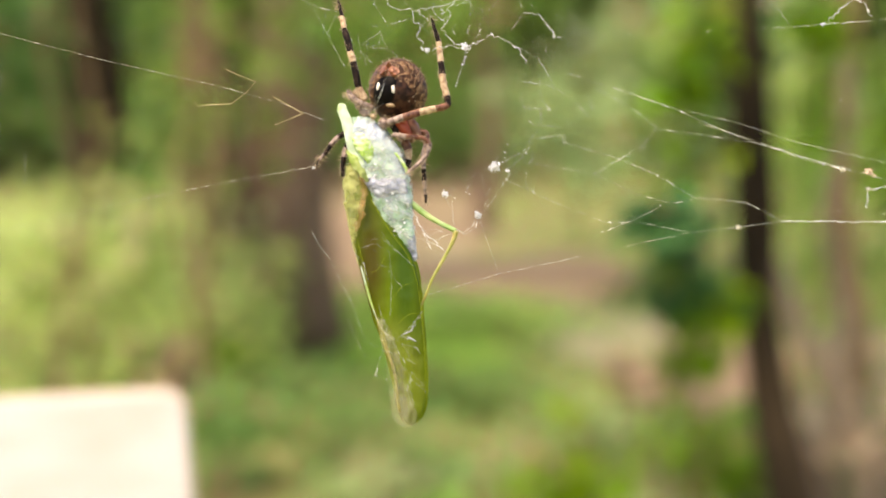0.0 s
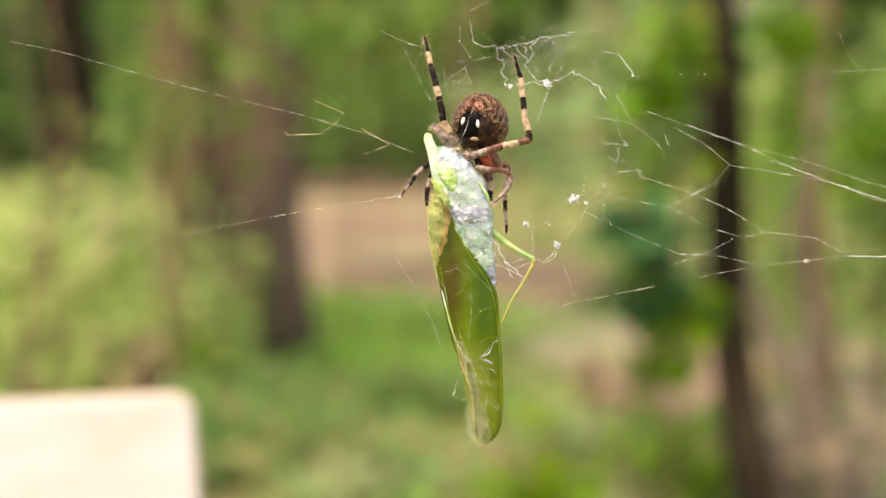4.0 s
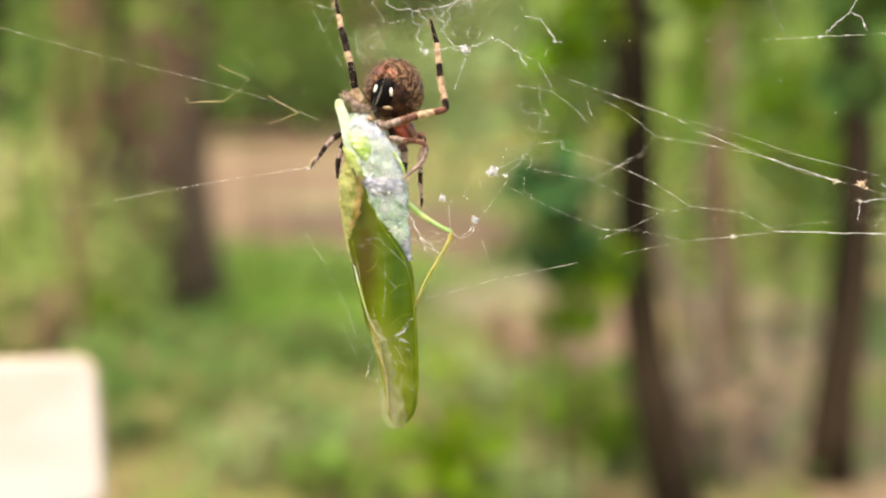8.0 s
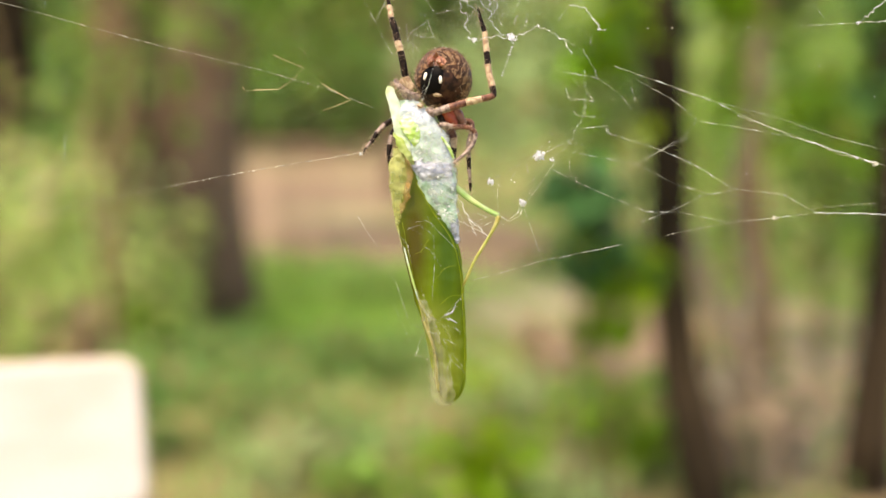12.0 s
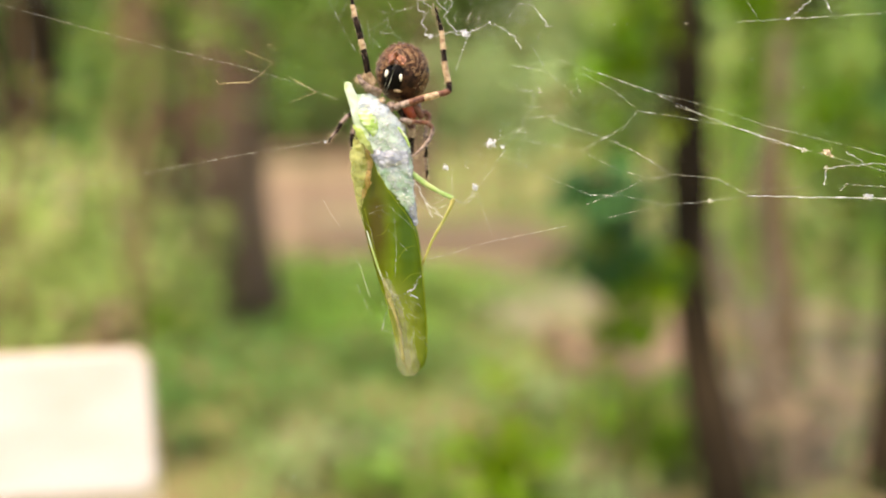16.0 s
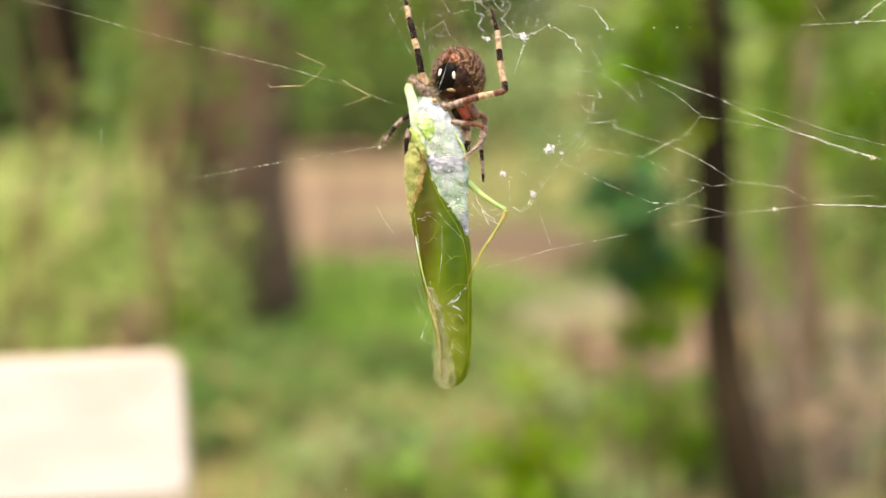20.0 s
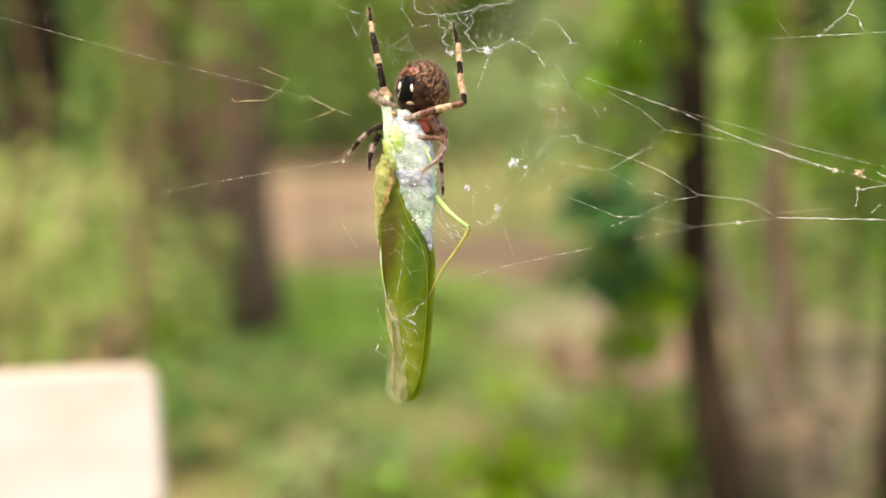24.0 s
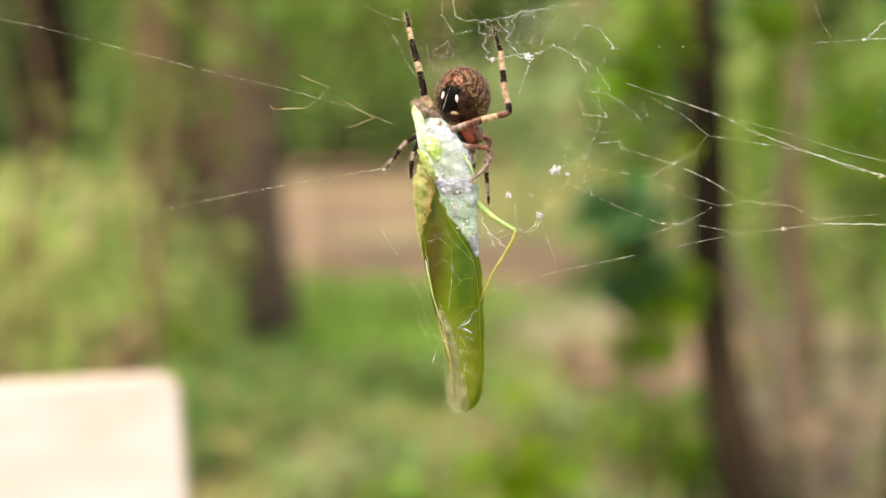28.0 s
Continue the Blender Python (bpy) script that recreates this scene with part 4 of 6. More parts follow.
thread(0.07, (-17.21, 42.62, 0), (-15.32, 41.83, 0), (-12.80, 40.57, 0), (-9.81, 39.79, 0), fuzz=0.06)
thread(0.07, (-9.81, 39.63, 0), (-11.54, 36.32, 0), (-10.28, 33.80, 0), (-8.55, 30.65, 0), fuzz=0.08)
thread(0.04, (-14.06, 41.05, 0), (-12.80, 38.84, 0), (-11.54, 36.32, 0), fuzz=0.06)
thread(0.138, (11.46, 33.64, 0), (12.72, 34.59, 0), (13.98, 35.06, 0), (14.93, 35.69, 0), (16.82, 34.74, 0), (19.18, 33.48, 0), m="dense", fuzz=0.12)
thread(0.115, (19.18, 33.48, 0), (19.81, 31.91, 0), (20.29, 30.81, 0), m="dense", fuzz=0.1)
thread(0.07, (19.18, 33.48, 0), (20.60, 32.60, 0), (22.02, 31.75, 0), fuzz=0.08)
thread(0.127, (22.02, 31.75, 0), (23.12, 30.18, 0), (24.07, 28.76, 0), m="dense", fuzz=0.09)
thread(0.08, (24.07, 28.76, 0), (24.54, 27.18, 0), (26.43, 25.76, 0), (28.16, 24.50, 0), (29.11, 23.40, 0), (30.21, 22.14, 0), fuzz=0.09)
thread(0.06, (17.92, 36.01, 0), (19.03, 37.58, 0), (19.97, 38.90, 0), fuzz=0.06)
thread(0.103, (19.97, 38.90, 0), (21.23, 38.84, 0), (22.65, 38.53, 0), m="dense", fuzz=0.08)
thread(0.115, (22.65, 38.53, 0), (23.75, 36.95, 0), (24.86, 35.06, 0), (25.96, 34.90, 0), m="dense", fuzz=0.09)
thread(0.07, (22.87, 38.05, 0), (24.22, 35.63, 0), fuzz=0.08)
thread(0.05, (19.34, 41.05, 0), (19.81, 39.79, 0), fuzz=0.06)
thread(0.04, (20.44, 41.05, 0), (22.18, 39.16, 0), (22.81, 38.46, 0), fuzz=0.05)
thread(0.07, (23.75, 33.96, 0), (23.44, 33.17, 0), (23.59, 32.54, 0), fuzz=0.1)
thread(0.115, (18.87, 28.13, 0), (20.60, 27.87, 0), (22.02, 27.65, 0), m="dense", fuzz=0.09)
thread(0.05, (22.02, 27.65, 0), (23.75, 27.34, 0), (25.01, 26.71, 0), fuzz=0.08)
thread(0.07, (22.49, 28.44, 0), (22.49, 26.24, 0), (22.81, 24.82, 0), (24.07, 23.40, 0), fuzz=0.09)
thread(0.07, (19.50, 25.45, 0), (19.81, 24.03, 0), (22.49, 23.56, 0), (24.07, 23.40, 0), fuzz=0.08)
thread(0.06, (30.05, 25.76, 0), (30.37, 24.66, 0), (30.75, 23.24, 0), fuzz=0.08)
thread(0.07, (11.62, 41.05, 0), (11.94, 39.16, 0), (11.46, 38.68, 0), fuzz=0.1)
thread(0.06, (11.62, 37.27, 0), (10.99, 36.01, 0), fuzz=0.1)
thread(0.07, (15.72, 41.05, 0), (15.40, 40.26, 0), (14.30, 39.47, 0), fuzz=0.1)
thread(0.06, (13.51, 38.21, 0), (12.72, 36.32, 0), fuzz=0.1)
thread(0.06, (8.78, 36.95, 0), (9.10, 36.48, 0), (9.26, 36.01, 0), fuzz=0.1)
thread(0.05, (12.09, 35.06, 0), (13.04, 35.85, 0), (13.35, 34.74, 0), (12.57, 34.27, 0), fuzz=0.12)
thread(0.05, (22.49, 23.40, 0), (22.49, 22.45, 0), (22.18, 20.88, 0), fuzz=0.06)
thread(0.08, (19.81, 24.03, 0), (20.29, 23.65, 0), (22.81, 23.65, 0), (24.07, 23.34, 0), fuzz=0.08)
thread(0.06, (22.81, 23.65, 0), (22.65, 21.51, 0), (21.86, 19.93, 0), (20.76, 18.67, 0), fuzz=0.08)
thread(0.09, (20.76, 18.67, 0), (20.60, 17.26, 0), (19.97, 16.63, 0), (19.34, 15.77, 0), (18.08, 14.73, 0), (17.29, 13.95, 0), fuzz=0.14)
thread(0.1, (17.29, 13.95, 0), (17.61, 13.32, 0), (16.82, 12.21, 0), fuzz=0.08)
thread(0.07, (20.76, 18.52, 0), (22.33, 18.99, 0), (25.96, 19.30, 0), (26.21, 17.89, 0), fuzz=0.06)
thread(0.07, (20.60, 21.82, 0), (21.39, 21.04, 0), (22.02, 20.88, 0), (23.12, 20.82, 0), fuzz=0.1)
thread(0.04, (23.12, 20.82, 0), (25.80, 20.72, 0), fuzz=0.05)
thread(0.07, (20.29, 16.47, 0), (22.18, 16.31, 0), (22.43, 15.77, 0), fuzz=0.08)
thread(0.08, (19.34, 16.63, 0), (17.76, 15.84, 0), (16.50, 15.05, 0), (15.72, 14.89, 0), fuzz=0.12)
thread(0.07, (14.77, 13.79, 0), (16.19, 13.69, 0), (17.20, 13.95, 0), fuzz=0.1)
thread(0.1, (20.13, 17.26, 0), (19.66, 16.78, 0), (20.35, 16.31, 0), (19.97, 16.85, 0), fuzz=0.1)
thread(0.07, (12.41, 13.63, 0), (13.04, 13.16, 0), (13.35, 11.58, 0), fuzz=0.12)
thread(0.06, (10.04, 12.21, 0), (11.46, 12.84, 0), (12.57, 13.79, 0), (14.30, 14.10, 0), fuzz=0.12)
thread(0.05, (10.52, 10.48, 0), (10.83, 11.27, 0), (11.30, 11.90, 0), fuzz=0.12)
thread(0.06, (14.46, 11.11, 0), (13.51, 9.69, 0), fuzz=0.1)
thread(0.05, (14.14, 9.38, 0), (13.51, 8.27, 0), fuzz=0.1)
thread(0.22, (12.57, 6.86, 0), (12.25, 5.75, 0), (11.78, 4.49, 0), (10.36, 3.86, 0), (8.94, 4.65, 0), fuzz=0.12)
thread(0.05, (8.31, 9.38, 0), (8.47, 6.38, 0), fuzz=0.05)
thread(0.04, (16.82, 12.21, 0), (15.24, 9.85, 0), (13.35, 7.33, 0), fuzz=0.08)
thread(0.06, (7.37, 9.85, 0), (8.00, 10.17, 0), (8.94, 9.47, 0), fuzz=0.12)
thread(0.05, (8.00, 10.95, 0), (8.94, 11.27, 0), fuzz=0.1)
thread(0.05, (40.76, 20.24, 0), (38.55, 17.46, 0), (34.80, 15.38, 0), (31.49, 13.26, 0), fuzz=0.05)
thread(0.09, (17.76, 19.37, 0), (17.39, 19.05, 0), m="straw")
for k in ((17.29, 18.04, 0), (16.82, 16.72, 0), (16.76, 15.90, 0), (16.44, 15.21, 0), (10.61, 10.57, 0), (11.15, 10.17, 0), (0.18, 38.05, 0), (-3.98, 40.89, 0), (-2.09, 38.05, 0), (48.80, 11.49, 0), (41.20, 7.96, 0), (60.64, 29.03, 0), (69.48, 24.08, 0)):
    tuft(k, 0.13, n=2)
beads(0.13, (11.08, 33.17, 0), (9.10, 27.50, 0), 13, "tuft")
tuft((4.59, 33.33, 0), 0.45, n=6)
tuft((10.67, 33.70, 0), 0.8, n=9)
tuft((14.99, 35.63, 0), 0.25, n=3)
tuft((24.76, 35.00, 0), 0.28, n=3)
tuft((15.21, 14.48, 0), 0.95, n=9)
tuft((17.23, 13.75, 0), 0.4)
tuft((7.15, 10.26, 0), 0.65, n=7)
tuft((12.37, 6.87, 0), 0.65, n=7)
thread(0.14, (12.37, 6.87, 0), (11.73, 5.22, 0), (10.17, 4.12, 0), (8.80, 4.67, 0), fuzz=0.15)
thread(0.04, (7.15, 10.17, 0), (8.34, 7.42, 0), (8.61, 5.04, 0))
frizz((1.47, 41.15, 0), (12.92, 33.82, 0), 10, 1.6, 0.03, 3)
frizz((13.38, 19.79, 0), (23.00, 12.46, 0), 8, 1.8, 0.03, 5)
thread(0.2, (1.83, 8.07, -0.5), (3.0, 5.7, -0.3), (3.85, 3.94, 0), (5.5, 2.84, 0), (6.8, 1.38, 0), m="dense", fuzz=0.09)
thread(0.14, (3.85, 3.94, 0), (4.6, 2.4, 0), (5.0, 1.5, 0), m="dense", fuzz=0.1)
thread(0.05, (4.3, 3.5, 0), (7.7, 5.04, 0), fuzz=0.05)
thread(0.04, (2.0, 5.2, 0), (3.4, 3.2, 0), (6.9, 1.6, 0), fuzz=0.05)
thread(0.03, (5.5, 2.84, 0), (8.6, 4.2, 0), (9.4, 3.2, 0), fuzz=0.05)
frizz((-7.70, 37.66, 0), (0.55, 31.71, 0), 4, 1.4, 0.03, 7)
thread(0.06, (2.84, 39.50, 0), (6.05, 40.05, 0), (9.71, 40.96, 0), (19.79, 42.70, 0), fuzz=0.08)
for a, to in (((111.44, 1.92, 0), (0.76, 4.72, 1.3)), ((111.44, 3.76, 0), (1.5, 5.13, 1.5)), ((102.27, 4.49, 0), (0.77, 4.72, 1.15)), ((-108.50, 46.83, 0), (-1.75, 9.98, 2.0)), ((-99.34, -1.28, 0), (-1.72, 9.98, 1.2)), ((-2.20, 45.91, 0), (0.62, 4.72, 2.3))):
    part("anchor_line", tube(bmesh.new(), [mm(a), HANG.inverted() @ Vector(to)], 0.00004, 4), M["silk_old"], web)
thread(0.05, (-20.71, -46.83, 0), (-19.79, -45.00, 0), (-19.24, -43.71, 0), fuzz=0.1)
tuft((-19.34, -43.80, 0), 0.15, n=2)
# left-hand lines
thread(0.085, (-108.50, 46.83, 0), (-71.85, 39.31, 0), (-59.93, 36.01, 0), (-46.83, 32.44, 0), (-30.33, 28.50, 0), (-18.88, 25.20, 0), (-11.55, 22.18, 0), m="silk_old", fuzz=0.04)
for a, b, k in (((-68.18, 38.29, 0), (-59.93, 36.01, 0), 5), ((-59.93, 36.01, 0), (-46.83, 32.44, 0), 8), ((-46.83, 32.44, 0), (-30.33, 28.50, 0), 10), ((-30.33, 28.50, 0), (-18.88, 25.20, 0), 7)):
    beads(0.08, a, b, k)
thread(0.2, (-20.34, 26.30, 0), (-17.78, 24.83, 0), (-15.49, 23.55, 0), m="straw", fuzz=0.04)
thread(0.18, (-15.49, 23.55, 0), (-17.78, 22.64, 0), (-20.07, 21.81, 0), m="straw", fuzz=0.04)
thread(0.22, (-28.04, 30.88, 0), (-25.57, 29.78, 0), (-23.19, 28.78, 0), m="straw", fuzz=0.03)
thread(0.09, (-23.19, 28.78, 0), (-24.65, 27.13, 0), (-27.13, 25.29, 0), m="straw", fuzz=0.05)
thread(0.15, (-27.13, 25.29, 0), (-30.61, 25.20, 0), (-32.62, 25.02, 0), (-33.17, 25.75, 0), m="straw", fuzz=0.05)
thread(0.04, (-24.01, 32.07, 0), (-23.09, 31.62, 0), (-22.64, 30.79, 0), m="straw")
thread(0.12, (-13.20, 15.03, 0), (-15.95, 14.66, 0), (-19.61, 14.02, 0), (-22.82, 13.56, 0), m="silk_old", fuzz=0.12)
thread(0.03, (-22.82, 13.56, 0), (-36.11, 11.27, 0), (-53.06, 7.88, 0), (-68.18, 4.67, 0), (-99.34, -1.28, 0), m="silk_old", fuzz=0.03)
beads(0.11, (-31.07, 12.10, 0), (-53.06, 7.88, 0), 22)
for k, (u, top, low, w) in enumerate(((-67, 42, 20, 6), (-64, 30, 12, 9), (-34, 42, 36, 4), (-12, 41, 36, 3), (-5, 41, 33, 4))):
    thread(0.01, (u, top, w), (u - 0.4, (top + low) / 2, w), (u - 0.6, low, w), m="film", fuzz=0.03, seed=k)
tuft((-13.84, 14.75, 0), 0.35)
tuft((-66.16, 11.00, 0), 0.15, n=2)
thread(0.06, (-14.30, 4.67, 0), (-12.74, 1.92, 0), (-11.36, 0.09, 0), (-9.35, -4.03, 0), (-7.70, -7.24, 0), (-6.05, -12.28, 0), fuzz=0.05)
thread(0.04, (-8.61, -9.53, 0), (-6.96, -13.20, 0), (-5.68, -15.67, 0))

# ---- the katydid ----
KAT = ((-4.49, 22.09, 0))
katydid = new("katydid")
katydid.matrix_world = HANG @ Matrix.Translation(mm(KAT))
tagged(katydid, "dead green katydid wrapped in white silk, hanging in the web", "katydid")


def kat(name, bm, m, label="", parent=None):
    bmesh.ops.translate(bm, verts=bm.verts, vec=-mm(KAT))
    return part(name, bm, m, parent or katydid, label)


def rod(pts, radii, sides=8, index=None):
    """A jointed round rod through points in mm, with smooth bends."""
    line, rad, ind = [], [], []
    n = len(pts)
    for i in range(n - 1):
        for k in range(5):
            t = i + k / 5
            line.append(mm(Vector([between(list(range(n)), [p[j] for p in pts], t) for j in range(3)])))
            rad.append(0.001 * (radii[i] + (radii[i + 1] - radii[i]) * k / 5))
            ind.append(index[i] if index else 0)
    line.append(mm(Vector(pts[-1])))
    rad.append(0.001 * radii[-1])
    return tube(bmesh.new(), line, rad, sides, ind if index else None)


# silk-wrapped thorax and abdomen
kat("thorax", loft([((-7.42, 23.74, 0), (-4.95, 23.74, 0)), ((-8.43, 21.54, 0), (-2.93, 21.99, 0)), ((-7.70, 18.42, 0), (-0.55, 18.60, 0)), ((-6.41, 15.21, 0), (0.92, 15.21, 0)), ((-5.68, 12.92, 0), (1.28, 12.55, 0)), ((-3.57, 11.27, 0), (0.55, 10.91, 0))], 0.55, 60, 44, 0.36), M["wrapped"],
    "thorax under a skin of white silk")
kat("abdomen", loft([((-4.49, 14.30, 0), (0.09, 14.30, 0)), ((-5.68, 12.92, 0), (1.56, 12.00, 0)), ((-4.31, 8.34, 0), (1.83, 7.88, 0)), ((-2.02, 5.13, 0), (1.83, 4.49, 0)), ((0.55, 1.92, 0), (1.92, 1.47, 0)), ((1.47, 0.46, 0), (1.92, 0.27, 0))], 0.5, 60, 40, 0.4), M["wrapped_green"],
    "green abdomen showing through silk")
kat("silk_pad", loft([((-5.13, 14.39, -0.4), (-1.47, 14.75, 0)), ((-5.68, 13.10, -0.5), (0.55, 13.29, 0)), ((-4.95, 11.46, -0.5), (1.01, 11.46, 0)), ((-3.30, 9.81, -0.4), (-0.18, 9.62, 0))], 0.62, 40, 40, 0.6), M["pad"],
    "rough bluish-white pad of silk")
kat("silk_pad", loft([((-0.37, 4.86, -0.2), (1.74, 4.86, 0)), ((0.18, 3.30, -0.3), (2.02, 3.30, 0)), ((1.01, 1.56, -0.2), (2.02, 1.37, 0)), ((1.56, 0.37, -0.1), (1.92, 0.27, 0))], 0.5, 24, 24, 0.25), M["pad"])
kat("pronotum", loft([((-6.78, 21.63, -0.7), (-5.68, 21.72, 0)), ((-7.42, 20.53, -1.3), (-4.86, 20.80, 0)), ((-7.33, 19.34, -1.6), (-4.31, 19.61, 0)), ((-6.78, 18.14, -1.8), (-4.03, 18.42, 0)), ((-6.05, 16.95, -1.8), (-4.03, 17.23, 0)), ((-5.32, 16.04, -1.6), (-4.40, 16.31, 0))], 0.34, 30, 24, 0.4), M["green"],
    "bright green shield behind the head")
kat("head", loft([((-9.53, 25.75, -0.6), (-8.80, 25.84, 0)), ((-9.81, 25.11, -0.8), (-8.25, 25.20, 0)), ((-9.53, 23.55, -0.9), (-7.70, 23.64, 0)), ((-9.07, 21.63, -1), (-7.15, 21.81, 0)), ((-8.61, 19.52, -1.1), (-6.60, 19.79, 0)), ((-8.06, 17.69, -1.2), (-5.77, 17.87, 0)), ((-7.33, 16.04, -1.2), (-5.32, 16.04, 0)), ((-6.51, 14.39, -1.1), (-5.04, 14.48, 0)), ((-5.87, 13.47, -0.9), (-5.13, 13.56, 0))], 0.26, 44, 20, 0.26), M["pale"],
    "pale green upturned head and collar")
kat("collar", loft([((-8.61, 18.60, -1.3), (-7.88, 18.24, 0)), ((-8.25, 16.95, -1.6), (-6.60, 16.40, 0)), ((-7.51, 15.49, -1.7), (-5.68, 15.12, 0)), ((-6.60, 14.20, -1.6), (-5.13, 14.02, 0)), ((-5.68, 13.20, -1.2), (-5.13, 13.20, 0))], 0.18, 30, 18, 0.45), M["collar"], "yellow-green collar")
kat("neck", loft([((-8.43, 16.40, -0.8), (-7.33, 15.85, 0)), ((-8.25, 15.12, -0.9), (-6.60, 14.39, 0)), ((-8.25, 13.84, -0.9), (-6.60, 13.29, 0)), ((-8.06, 12.74, -0.7), (-7.15, 12.37, 0))], 0.2, 40, 22, 0.4), M["torn"])
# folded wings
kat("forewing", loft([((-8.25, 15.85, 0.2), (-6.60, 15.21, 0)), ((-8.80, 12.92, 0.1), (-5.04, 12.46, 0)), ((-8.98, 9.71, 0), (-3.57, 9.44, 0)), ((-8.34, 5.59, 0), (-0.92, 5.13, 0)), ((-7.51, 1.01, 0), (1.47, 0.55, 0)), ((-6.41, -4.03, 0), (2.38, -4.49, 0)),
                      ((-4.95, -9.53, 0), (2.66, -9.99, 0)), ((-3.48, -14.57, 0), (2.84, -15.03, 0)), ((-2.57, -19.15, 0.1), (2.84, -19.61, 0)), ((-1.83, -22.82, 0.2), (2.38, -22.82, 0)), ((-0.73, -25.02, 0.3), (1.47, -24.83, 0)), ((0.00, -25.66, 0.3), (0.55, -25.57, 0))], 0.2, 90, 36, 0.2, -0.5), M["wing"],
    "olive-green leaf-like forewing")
kat("forewing", loft([((-8.43, 13.84, 1.5), (-4.49, 12.92, 0)), ((-8.80, 9.26, 1.5), (-2.20, 8.80, 0)), ((-7.33, 1.01, 1.5), (1.65, 1.01, 0)), ((-5.68, -6.32, 1.5), (2.75, -6.32, 0)), ((-3.57, -14.57, 1.4), (3.12, -14.57, 0)), ((-2.47, -20.07, 1.2), (3.12, -20.07, 0)), ((-1.47, -23.74, 1), (2.57, -23.74, 0)), ((-0.37, -25.75, 0.8), (1.28, -25.38, 0))], 0.12, 60, 20, 0.15, 0.4), M["wing_edge"],
    "second forewing, its yellow-green edge showing")
kat("torn_wing", loft([((-8.61, 15.85, -0.7), (-7.51, 15.30, 0)), ((-9.16, 12.92, -1), (-6.41, 12.65, 0)), ((-9.16, 9.71, -1), (-6.23, 9.44, 0)), ((-8.80, 6.96, -1), (-6.51, 6.69, 0)), ((-8.34, 4.22, -0.9), (-6.87, 3.94, 0)), ((-7.79, 1.47, -0.7), (-7.15, 1.28, 0))], 0.07, 50, 24, 0.34), M["torn"],
    "thin yellowish torn wing base")
kat("torn_rim", loft([((-6.75, 14.94, -1.3), (-6.23, 14.75, 0)), ((-6.4, 12.92, -1.7), (-5.75, 12.74, 0)), ((-6.25, 10.91, -1.8), (-5.62, 10.72, 0)), ((-6.7, 8.80, -1.8), (-5.95, 8.52, 0)), ((-7.2, 6.96, -1.7), (-6.60, 6.69, 0)), ((-7.79, 5.22, -1.4), (-7.33, 5.04, 0))], 0.16, 44, 14, 0.6), M["wing_brown"],
    "rusty brown torn rim")
kat("hindwing", loft([((-4.40, -8.61, -0.9), (-3.30, -8.61, 0)), ((-3.85, -12.74, -1), (-1.65, -12.74, 0)), ((-3.30, -16.86, -1), (-0.73, -16.59, 0)), ((-3.02, -20.53, -1), (-0.55, -20.53, 0)), ((-2.75, -23.74, -0.9), (0.09, -23.92, 0)), ((-1.47, -25.75, -0.6), (0.73, -25.75, 0))], 0.12, 40, 18, 0.35, -0.5), M["membrane"],
    "thin see-through hindwing tip")
kat("hindwing", loft([((-3.12, -11.46, -1.2), (-2.75, -11.55, 0)), ((-2.93, -13.65, -1.4), (-1.65, -13.84, 0)), ((-2.57, -16.86, -1.4), (-0.37, -16.59, 0)), ((-2.20, -20.07, -1.3), (0.37, -19.70, 0)), ((-1.83, -22.82, -1.1), (1.01, -22.54, 0)), ((-1.10, -24.65, -0.9), (1.37, -24.28, 0)), ((-0.37, -25.75, -0.6), (1.10, -25.48, 0))], 0.06, 40, 18, 0.3, -0.6), M["membrane"],
    "thin straw-coloured wing membrane")
